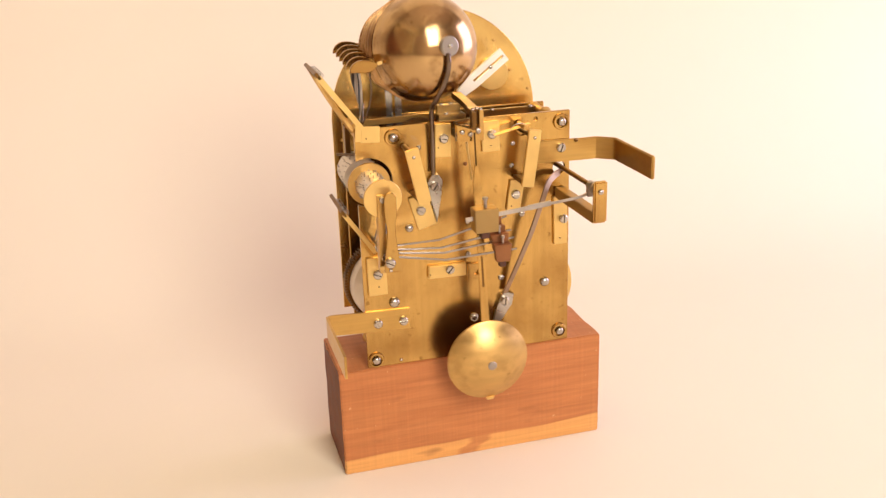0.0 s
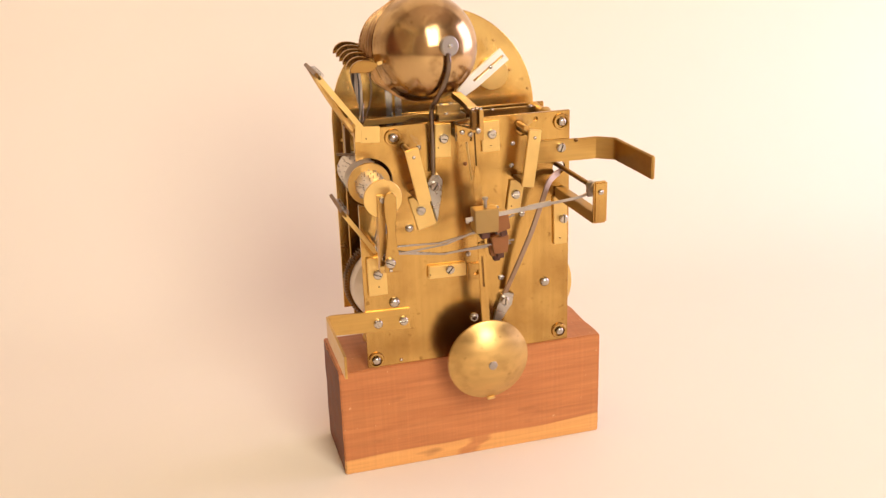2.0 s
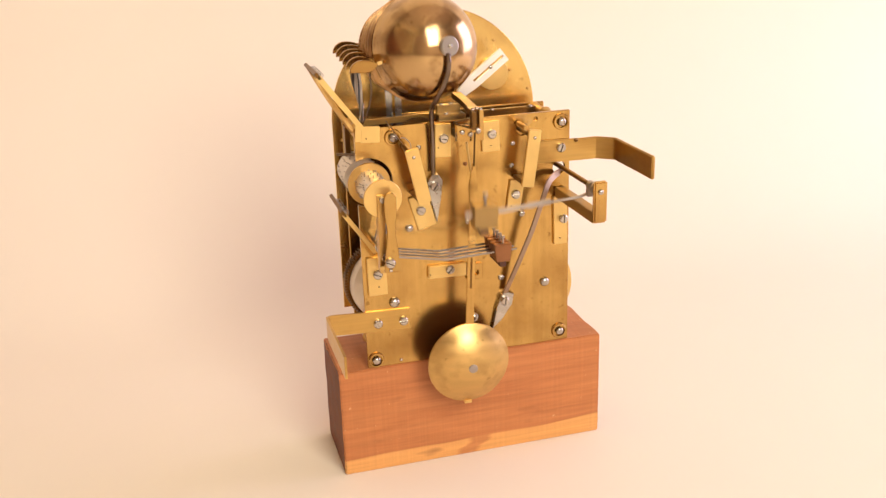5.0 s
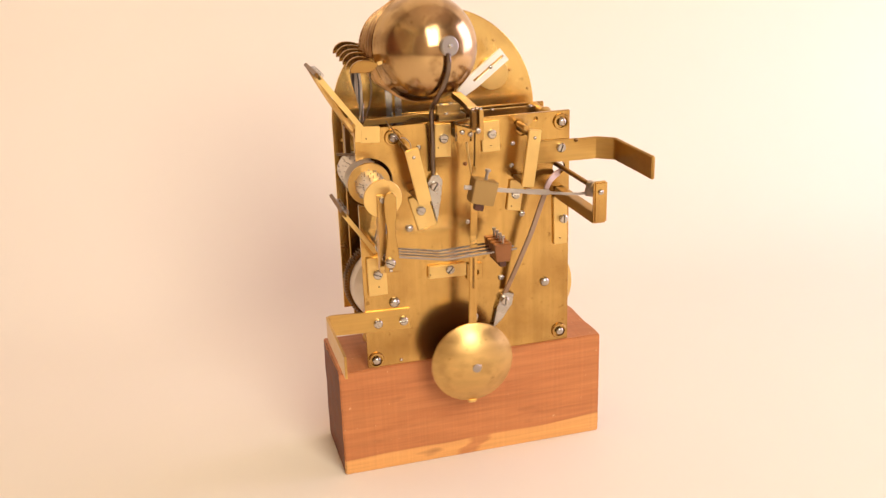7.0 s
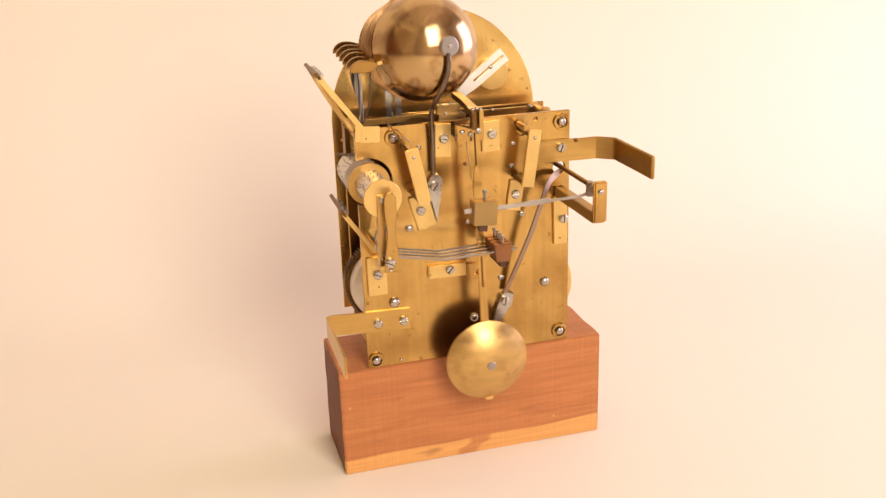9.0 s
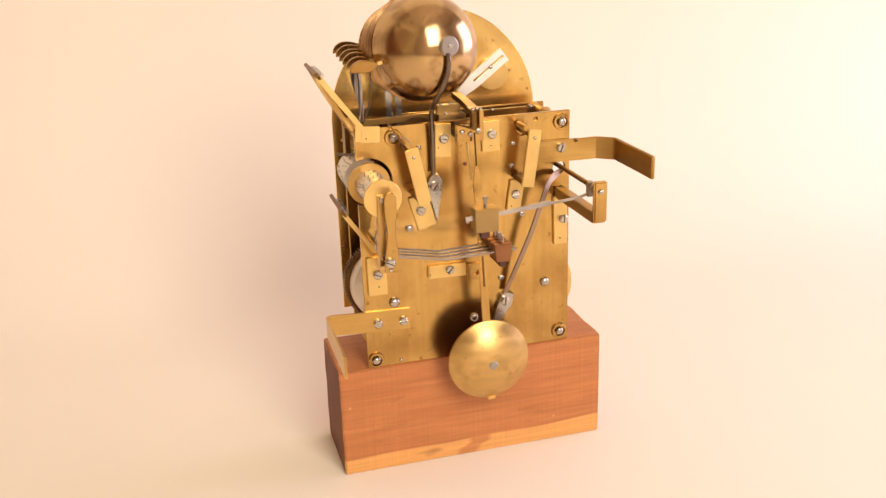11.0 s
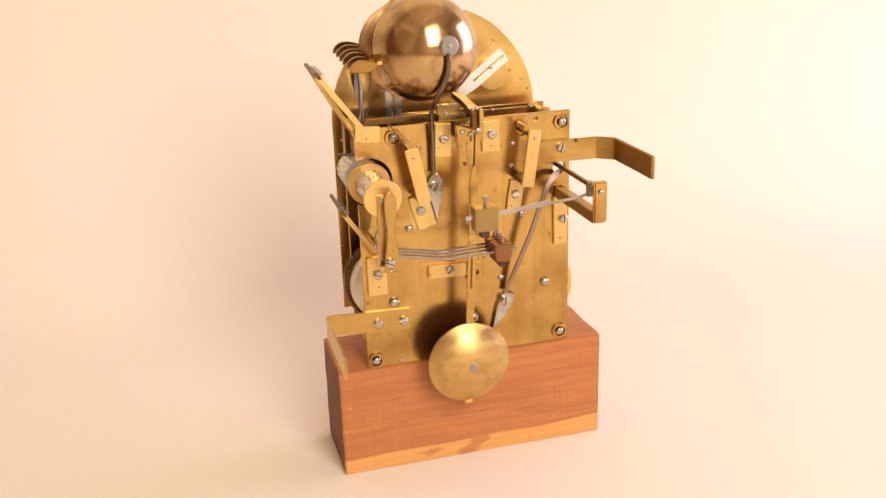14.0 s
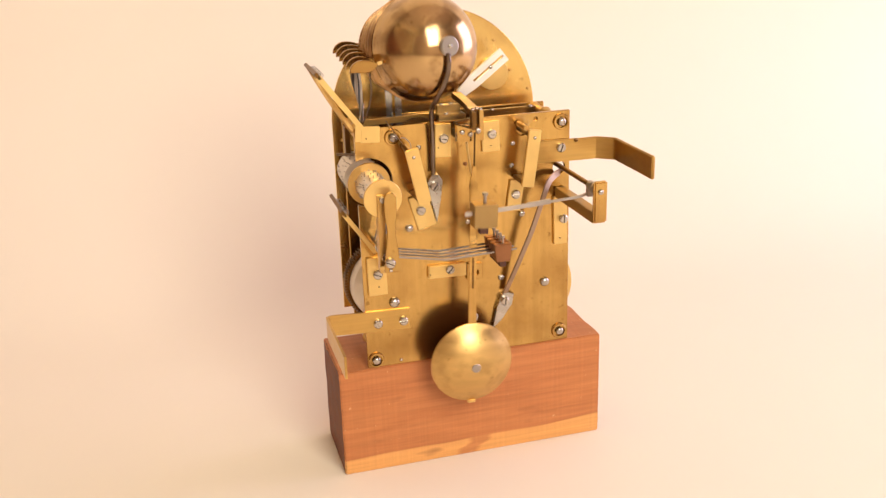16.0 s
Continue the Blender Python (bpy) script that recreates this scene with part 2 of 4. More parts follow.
def lathe(profile, origin, axis, steps=32):
    """Turn a profile of (distance along the axis, radius) round the axis."""
    axis = Vector(axis).normalized()
    u = axis.orthogonal().normalized()
    w = axis.cross(u)
    bm = bmesh.new()
    rings = []
    for s, r in profile:
        c = Vector(origin) + axis * s
        if r < 1e-6:
            rings.append([bm.verts.new(c)])
        else:
            rings.append([bm.verts.new(c + (u * math.cos(k * math.tau / steps) + w * math.sin(k * math.tau / steps)) * r) for k in range(steps)])
    for p, q in zip(rings, rings[1:]):
        for k in range(steps):
            j = (k + 1) % steps
            if len(p) == 1 and len(q) > 1:
                bm.faces.new((p[0], q[k], q[j]))
            elif len(q) == 1 and len(p) > 1:
                bm.faces.new((p[k], q[0], p[j]))
            elif len(p) > 1:
                bm.faces.new((p[k], q[k], q[j], p[j]))
    return bm


def disc(origin, r, thick, axis=(0, -1, 0), bevel=0.0003, steps=40, hole=0.0):
    return lathe([(0, hole), (0, r - bevel), (bevel, r), (thick - bevel, r), (thick, r - bevel), (thick, hole)] + ([(0, hole)] if hole else []), origin, axis, steps)


def rod(a, b, r, steps=14, r2=None):
    a, b = Vector(a), Vector(b)
    n = (b - a).length
    r2 = r if r2 is None else r2
    return lathe([(0, 0), (0, r), (n, r2), (n, 0)], a, b - a, steps)


def smooth_path(points, steps=8):
    p = [Vector(q) for q in points]
    p = [p[0] * 2 - p[1]] + p + [p[-1] * 2 - p[-2]]
    out = []
    for i in range(1, len(p) - 2):
        for k in range(steps):
            t = k / steps
            out.append(0.5 * (2 * p[i] + (p[i + 1] - p[i - 1]) * t + (2 * p[i - 1] - 5 * p[i] + 4 * p[i + 1] - p[i + 2]) * t * t
                              + (3 * p[i] - p[i - 1] - 3 * p[i + 1] + p[i + 2]) * t ** 3))
    return out + [p[-2]]


def sweep(points, wide, thick, normal=None, steps=10, curve=8, taper=1.0):
    """A round (normal None) or flat bar along a smooth path; normal is the flat bar's face."""
    path = smooth_path(points, curve) if curve > 1 else [Vector(q) for q in points]
    bm = bmesh.new()
    rings = []
    ref = Vector(normal) if normal else Vector((0.31, -0.9, 0.2))
    for i, c in enumerate(path):
        along = (path[min(i + 1, len(path) - 1)] - path[max(i - 1, 0)]).normalized()
        side = along.cross(ref).normalized()
        face = side.cross(along).normalized()
        k = 1 + (taper - 1) * i / (len(path) - 1)
        if normal:
            ring = [c + (side * s * wide + face * f * thick) * k / 2 for s, f in ((-1, -1), (1, -1), (1, 1), (-1, 1))]
        else:
            ring = [c + (side * math.cos(a * math.tau / steps) * wide + face * math.sin(a * math.tau / steps) * thick) * k / 2 for a in range(steps)]
        rings.append([bm.verts.new(q) for q in ring])
    m = len(rings[0])
    for p, q in zip(rings, rings[1:]):
        for k in range(m):
            bm.faces.new((p[k], p[(k + 1) % m], q[(k + 1) % m], q[k]))
    bm.faces.new(rings[0][::-1])
    bm.faces.new(rings[-1])
    bmesh.ops.recalc_face_normals(bm, faces=bm.faces)
    return bm


def ring_points(cx, cz, r, n=28, a0=0.0, a1=360.0, close=False):
    k = n - 1 if close else n
    return [(cx + r * math.cos(radians(a0 + (a1 - a0) * i / k)), cz + r * math.sin(radians(a0 + (a1 - a0) * i / k))) for i in range(n)]


def sheet(outline, holes, y_front, thick, bevel=0.0):
    """A plate parallel to the clock's face: outline and holes are loops of (x, z)."""
    bm = bmesh.new()
    edges = []
    for loop in [outline] + holes:
        vs = [bm.verts.new((x, y_front, z)) for x, z in loop]
        edges += [bm.edges.new((vs[i], vs[(i + 1) % len(vs)])) for i in range(len(vs))]
    bmesh.ops.triangle_fill(bm, use_beauty=True, edges=edges, normal=(0, -1, 0))
    got = bmesh.ops.extrude_face_region(bm, geom=bm.faces[:])
    for v in got["geom"]:
        if isinstance(v, bmesh.types.BMVert):
            v.co.y += thick
    bmesh.ops.recalc_face_normals(bm, faces=bm.faces)
    if bevel:
        rim = [e for e in bm.edges if len(e.link_faces) == 2 and e.calc_face_angle(0) > 1.2]
        bmesh.ops.bevel(bm, geom=rim, offset=bevel, segments=1, affect="EDGES", clamp_overlap=True)
    return bm


SHARED = {}


def screw(at, r, parent, dome=False, axis=(0, -1, 0), turn=None, name="screw", label="", mat=None):
    """A slotted screw head (or a plain domed pin end) standing on its seat at the point at."""
    key = (name, round(r, 5), dome)
    if key not in SHARED:
        if dome:
            bm = lathe([(0, 0), (0, r), (0.35 * r, r), (0.62 * r, 0.86 * r), (0.82 * r, 0.55 * r), (0.9 * r, 0)], (0, 0, 0), (0, 0, 1), 20)
        else:
            bm = lathe([(0, 0), (0, r), (0.28 * r, r), (0.28 * r, 0)], (0, 0, 0), (0, 0, 1), 24)
            for sgn in (1, -1):
                a0 = math.asin(0.16)
                n = 12
                low, mid, top = [], [], []
                for i in range(n + 1):
                    a = a0 + (math.pi - 2 * a0) * i / n
                    c, s = math.cos(a) * sgn, math.sin(a) * sgn
                    low.append(bm.verts.new((c * r, s * r, 0.28 * r)))
                    mid.append(bm.verts.new((c * r, s * r, 0.62 * r)))
                    top.append(bm.verts.new((c * r * 0.8, max(abs(s * r * 0.8), 0.16 * r) * sgn, 0.86 * r)))
                for p, q in ((low, mid), (mid, top)):
                    for i in range(n):
                        bm.faces.new((p[i], p[i + 1], q[i + 1], q[i]))
                    bm.faces.new((p[n], p[0], q[0], q[n]))
                bm.faces.new(top)
        bmesh.ops.recalc_face_normals(bm, faces=bm.faces)
        me = bpy.data.meshes.new(name)
        bm.to_mesh(me)
        bm.free()
        me.materials.append(mat or STEEL)
        me.shade_smooth()
        me.set_sharp_from_angle(angle=radians(35))
        SHARED[key] = me
    ob = new(name, SHARED[key])
    hang(ob, parent)
    q = Vector(axis).to_track_quat("Z", "Y").to_matrix().to_4x4()
    ob.matrix_basis = Matrix.Translation(at) @ q @ pose(0, 0, 0, 0, 0, random.uniform(0, 180) if turn is None else turn)
    return tagged(ob, label)


# ---- the setting ----
def backdrop():
    """Floor, sweep and rear wall of one sheet of pale paper."""
    bm = bmesh.new()
    prof = [(-2.12, -0.75), (-2.12, -0.02), (-2.115, -0.005), (-2.10, 0.0), (-0.2, 0.0), (0.30, 0.0)]
    cr = 0.30
    prof += [(0.30 + cr * math.sin(radians(a)), cr - cr * math.cos(radians(a))) for a in range(6, 91, 6)]
    prof += [(0.60, 1.0), (0.60, 2.2)]
    xs = [-1.8 + 3.6 * i / 24 for i in range(25)]
    grid = [[bm.verts.new((x, y, z)) for y, z in prof] for x in xs]
    for a, b in zip(grid, grid[1:]):
        for k in range(len(prof) - 1):
            bm.faces.new((a[k], b[k], b[k + 1], a[k + 1]))
    ob = part("ground", bm, PAPER)
    return tagged(ob, "cream paper sweep curving up behind the clock movement", "backdrop", kind="structure")


def room():
    x0, x1, y0, y1, z0, z1 = -1.85, 2.85, -2.25, 0.66, -0.77, 2.2
    for name, b in (("wall_left", (x0 - 0.05, x0, y0, y1, z0, z1)), ("wall_right", (x1, x1 + 0.05, y0, y1, z0, z1)),
                    ("wall_rear", (x0 - 0.05, x1 + 0.05, y0 - 0.05, y0, z0, z1)), ("wall_front", (x0 - 0.05, x1 + 0.05, y1, y1 + 0.05, z0, z1))):
        tagged(part(name, box(*b, 0), WALL_LEFT if name == "wall_left" else WALL), "plain wall of the room", "wall", kind="structure")
    tagged(part("floor", box(x0 - 0.05, x1 + 0.05, y0 - 0.05, y1 + 0.05, z0 - 0.03, z0, 0), WALL_DARK), "dark floor of the room", "floor", kind="structure")
    tagged(part("ceiling", box(x0 - 0.05, x1 + 0.05, y0 - 0.05, y1 + 0.05, z1, z1 + 0.05, 0), WALL), "plain warm white ceiling", "ceiling", kind="structure")


backdrop()
room()


def wooden_block():
    bm = box(0, 0.225, 0, 0.0729, 0, TOP, 0)
    bmesh.ops.subdivide_edges(bm, edges=bm.edges[:], cuts=20, use_grid_fill=True)
    for v in bm.verts:
        k = noise.noise(v.co * 45) * 0.0006 + noise.noise(v.co * 160) * (0.0010 if v.co.z > 0.09 and v.co.y > 0.05 else 0.0003)
        if v.co.z > 0.002:
            v.co += Vector((k, k * 0.7, k * 0.5 if v.co.z > 0.08 else 0))
    bevelled(bm, 0.0009, 2)
    ob = part("wooden_block", bm, WOOD)
    ob.data.materials.append(END_GRAIN_SHADED)
    # both end faces take the end grain with painted-in shade
    for f in ob.data.polygons:
        if abs(f.normal.x) > 0.8:
            f.material_index = 1
    return tagged(ob, "reddish sawn cedar block with pale sapwood along its foot", "wood block")


wooden_block()

# ---- the clock movement ----
clock = tagged(new("clock_movement"), "brass musical clock movement with bells, standing on a wooden block", "clock movement")
clock.matrix_basis = pose(0.11, 0.03, TOP)


def corner_screw(at, parent):
    w = part("washer", lathe([(0, 0.002), (0, 0.0063), (0.0012, 0.0065), (0.0020, 0.0060), (0.0021, 0.0047), (0.0005, 0.0043), (0.0005, 0.002)], at, (0, -1, 0), 28), BRASS, parent)
    screw(Vector(at) + Vector((0, -0.0014, 0)), 0.0033, w, True)


def plates():
    x0, x1, z1 = 0.0245, 0.1958, 0.2874
    holes = [ring_points(*HOLE_EDGE, 0.0052, 20), ring_points(*HOLE_ARBOR, 0.0048, 18), ring_points(*HOLE_SMALL, 0.0016, 12),
             ring_points(*HOLE_FOOT, 0.0013, 12)]
    # the barrel hole breaks out through the plate's edge
    cx, cz = HOLE_BARREL
    r = 0.0188
    dz = math.sqrt(r * r - (cx - x0) ** 2)
    a = math.degrees(math.atan2(dz, x0 - cx))
    arc = ring_points(cx, cz, r, 30, -a, a, True)
    outline = [(x0, TOP), (x1, TOP), (x1, z1), (x0, z1)] + [(p[0], p[1]) for p in reversed(arc)]
    back = part("back_plate", sheet(outline, holes, FACE, 0.0032, 0.0003), BRASS, clock, "brushed brass plate with small stains")
    for at in ((0.0535, 0.0019, 0.2788), (0.1882, 0.0019, 0.2789), (0.0312, 0.0019, 0.0992), (0.1879, 0.0019, 0.1012)):
        corner_screw(at, back)
    # the plate towards the dial
    part("front_plate", sheet([(0.0262, 0.110), (0.197, 0.110), (0.197, 0.2835), (0.0262, 0.2835)], [], 0.060, 0.003, 0.0006), BRASS, clock, "tarnished inner plate")
    arch = [(0.0215, 0.1150), (0.1955, 0.1150)] + ring_points(0.1085, 0.277, 0.0868, 40, 2, 178, True)
    dial = part("dial_plate", sheet(arch, [], 0.080, 0.0025, 0.0003), BRASS_MATT, clock, "arched brass dial plate seen from its back")
    for at in ((0.174, 0.0800, 0.3085), (0.190, 0.0800, 0.292), (0.160, 0.0800, 0.334), (0.0290, 0.0800, 0.262)):
        screw(at, 0.0014, dial, True, name="rivet", mat=BRASS_DULL)
    part("calendar_disc", disc((0.1585, 0.0798, 0.3066), 0.0135, 0.002), BRASS_PALE, dial)
    for x, z in ((0.0328, 0.2795), (0.1880, 0.2790), (0.0328, 0.105), (0.1880, 0.105)):
        prof = [(0.0, 0.0), (0.0, 0.0052), (0.004, 0.0052), (0.006, 0.0038), (0.027, 0.0046), (0.029, 0.0056), (0.031, 0.0046), (0.050, 0.0038), (0.0525, 0.0052), (0.0545, 0.0052), (0.0545, 0)]
        part("pillar", lathe(prof, (x, 0.0053, z), (0, 1, 0), 24), BRASS_DULL, clock)


HOLE_BARREL = (0.0330, 0.2458)
HOLE_EDGE = (0.1869, 0.2422)
HOLE_ARBOR = (0.1561, 0.2756)
HOLE_SMALL = (0.1673, 0.2826)
HOLE_FOOT = (0.0516, 0.0959)
plates()


def plate_pins():
    for at in ((0.1297, -0.0007, 0.2658), (0.0324, -0.0027, 0.2808), (0.1458, -0.0009, 0.2155), (0.1871, -0.0011, 0.1840), (0.0362, -0.0011, 0.1624), (0.0879, -0.0005, 0.2680), (0.0777, -0.0018, 0.1669)):
        screw(at, 0.0006, clock, True, name="centre_punch", mat=BRASS_DARK)
    screw((0.1093, 0.0019, 0.2529), 0.0016, clock, True, name="dark_pin_end", mat=COPPER)
    for at, r in (((0.0731, 0.0019, 0.2694), 0.0019), ((0.0630, 0.0019, 0.2064), 0.0031), ((0.1553, 0.0019, 0.2075), 0.0026), ((0.1371, 0.0019, 0.1555), 0.0024), ((0.1748, 0.0019, 0.1469), 0.0038), ((0.0484, 0.0019, 0.1466), 0.0042),
                  ((0.1139, 0.0019, 0.1242), 0.0036), ((0.0516, 0.0019, 0.0959), 0.0012), ((0.1099, 0.0019, 0.1790), 0.0022), ((0.1101, 0.0019, 0.2063), 0.0018), ((0.1481, 0.0019, 0.2652), 0.0018), ((0.1471, 0.0019, 0.2477), 0.0019)):
        screw(at, r, clock, True, name="pin_end")


plate_pins()


def foot_plates():
    """Small brass cock feet lying on the plate, each with its screw."""
    for a, b, w, t, s in (((0.0923, 0.0019, 0.2858), (0.0915, 0.0019, 0.2605), 0.0122, 0.0022, (0.0920, 0.0019, 0.2750)),
                          ((0.1295, 0.0019, 0.2846), (0.1301, 0.0019, 0.2611), 0.0142, 0.0025, (0.1303, 0.0019, 0.2749)),
                          ((0.1871, 0.0019, 0.2189), (0.1879, 0.0019, 0.1786), 0.0112, 0.0028, (0.1897, 0.0019, 0.2001)),
                          ((0.0351, 0.0019, 0.1864), (0.0356, 0.0019, 0.1552), 0.0150, 0.0028, (0.0357, 0.0019, 0.1727))):
        f = part("cock_foot", strip(a, b, w, t), BRASS_PALE, clock)
        screw(Vector(s) + Vector((0, -t, 0)), 0.0036, f)
    # low rest block with a pierced lug
    block = part("rest_block", strip((0.0765, 0.0019, 0.1686), (0.1073, 0.0019, 0.1678), 0.0105, 0.0036, None, (0, -1, 0), 0.0005), BRASS_PALE, clock)
    screw((0.0936, -0.0017, 0.1697), 0.0035, block)
    part("lug", sheet(*LUG, FACE - 0.003, 0.003, 0.0003), BRASS, block)


LUG = ([(0.1080, 0.1580), (0.1208, 0.1582), (0.1211, 0.1708), (0.1083, 0.1715)],
       [ring_points(0.1157, 0.1638, 0.0024, 14)])
foot_plates()


def bridge_cocks():
    """Two standing cocks: a foot on the plate, a riser and a long face strip."""
    for foot_a, foot_b, fw, s, a, b, w, stand in (
            ((0.0703, 0.0019, 0.2324), (0.0774, 0.0019, 0.2065), 0.0150, (0.0721, 0.0019, 0.2204), (0.0702, -0.0201, 0.2328), (0.0615, -0.0201, 0.2742), 0.0102, 0.020),
            ((0.1512, 0.0019, 0.2358), (0.1477, 0.0019, 0.2116), 0.0115, (0.1492, 0.0019, 0.2250), (0.1522, -0.0181, 0.2356), (0.1586, -0.0181, 0.2795), 0.0098, 0.018)):
        cock = part("bridge_cock", strip(a, b, w, 0.0030), BRASS_PALE, clock, "standing brass cock")
        part("foot", strip(foot_a, foot_b, fw, 0.0026), BRASS_PALE, cock)
        screw(Vector(s) + Vector((0, -0.0026, 0)), 0.0036, cock)
        up = (Vector(b) - Vector(a)).normalized()
        low = Vector(a) + up * 0.0016
        # riser coloured dark to stand in for the shadow behind the strip
        part("riser", strip(Vector((low.x, FACE - 0.001, low.z)), Vector((low.x, FACE - stand - 0.002, low.z)), w, 0.0030, None, tuple(up)), BRASS_DARK, cock)
        top = Vector(b) - up * 0.006
        screw(top + Vector((0, -0.003, 0)), 0.0013, cock, True, name="pivot_end")
        # near-black colour paints in the shadow between plate and cock
        part("arbor", rod((top.x, FACE + 0.02, top.z), (top.x, FACE - stand, top.z), 0.0017), BRONZE_BLACK, cock)


bridge_cocks()


def make_fly(at, left, right, mat):
    """A regulating fly on its arbor between plate and cock: a thin vane with a sprung hub."""
    ob = part("fly", merge(box(-left, right, -0.0035, 0.0030, -0.0003, 0.0003, 0), rod((0, -0.009, 0), (0, 0.009, 0), 0.0021, 12)), mat, clock, "thin brass fly vane on its arbor")
    ob.matrix_basis = Matrix.Translation(at)
    local(part("spring", sweep([(0.0015, -0.005, 0.0016), (-0.004, -0.005, 0.0042), (-0.0095, -0.0045, 0.0030), (-0.0110, -0.004, 0.0005)], 0.0007, 0.0007, None, 6, 4), STEEL_GREY, None), ob)
    return ob


def local(ob, parent):
    ob.parent = parent


FLY_QUARTER, FLY_HOUR = Vector((0.0612, -0.0091, 0.2717)), Vector((0.1522, -0.0091, 0.2810))
fly_quarter, fly_hour = make_fly(FLY_QUARTER, 0.0265, 0.008, BRASS_DARK), make_fly(FLY_HOUR, 0.0232, 0.0060, BRASS_DULL)


def case_brackets():
    """Two angled straps that hold the movement in its case: along the plate, round a bend, towards the camera."""
    z0, x1 = 0.2556, 0.2300
    y0 = FACE - 0.0012
    path = [(0.1640, y0, 0.2566), (0.205, y0, z0), (x1 - 0.0135, y0, z0), (x1 - 0.0118, y0 - 0.0004, z0), (x1 - 0.0012, y0 - 0.0092, z0), (x1, y0 - 0.0112, z0), (x1, -0.040, z0), (x1, -0.0735, z0)]
    bm = bracket_strap(path, 0.0178, 0.0026, 1)
    b = part("case_bracket", bm, BRASS_STRAP, clock, "bent brass strap reaching forward from the plate")
    screw((0.1872, -0.0004, 0.2588), 0.0037, b)
    screw((0.2001, -0.0002, 0.2634), 0.0016, b, True, name="plugged_hole", mat=BRASS_DARK)
    z0, x1 = 0.1343, -0.0062
    path = [(0.0602, FACE - 0.0006, 0.1318), (0.020, FACE - 0.0006, 0.1332), (x1 + 0.006, FACE - 0.0008, z0), (x1 + 0.0014, FACE - 0.0024, z0), (x1, FACE - 0.0065, z0), (x1, -0.04, z0), (x1, -0.0760, z0)]
    b = part("case_bracket", bracket_strap(path, 0.0172, 0.0018), BRASS_STRAP, clock, "bent brass strap reaching forward from the plate")
    for at in ((0.0340, 0.0004, 0.1310), (0.0547, 0.0004, 0.1308)):
        screw(at, 0.0036, b)


def bracket_strap(path, high, thick, curve=6):
    pts = smooth_path(path, curve) if curve > 1 else [Vector(q) for q in path]
    bm = bmesh.new()
    rings = []
    for i, c in enumerate(pts):
        along = pts[min(i + 1, len(pts) - 1)] - pts[max(i - 1, 0)]
        along.z = 0
        side = along.normalized().cross(Z)
        rings.append([bm.verts.new(c + side * s * thick / 2 + Z * k * high / 2) for s, k in ((-1, -1), (1, -1), (1, 1), (-1, 1))])
    for p, q in zip(rings, rings[1:]):
        for k in range(4):
            bm.faces.new((p[k], p[(k + 1) % 4], q[(k + 1) % 4], q[k]))
    bm.faces.new(rings[0][::-1])
    bm.faces.new(rings[-1])
    bmesh.ops.recalc_face_normals(bm, faces=bm.faces)
    return bevelled(bm, 0.0008, 3)


case_brackets()

# Hour hammer: cock on the plate's edge and an arbor towards the camera.
HOUR = Vector((0.1880, FACE - 0.060, 0.2428))


def hammer_cock():
    x0, x1 = 0.1815, 0.1925
    cock = part("hammer_cock", box(x0 + 0.0015, x1 + 0.0010, FACE - 0.0765, FACE - 0.0725, 0.2185, 0.2500, 0.0012), BRASS, clock, "brass cock carrying the hour hammer arbor")
    part("arm", box(x0 + 0.0015, x1 - 0.001, FACE - 0.0735, FACE - 0.0010, 0.2180, 0.2265, 0.0005), WEIGHT_BRASS, cock)
    part("arbor", rod((HOUR.x, FACE + 0.03, HOUR.z), (HOUR.x, FACE - 0.0735, HOUR.z), 0.0019), BRASS_DARK, cock)
    screw((HOUR.x, FACE - 0.0764, HOUR.z - 0.0005), 0.0021, cock, True, name="pivot_end")
    part("collet", disc((HOUR.x, FACE - 0.0665, HOUR.z), 0.0046, 0.004), STEEL_GREY, cock)


hammer_cock()


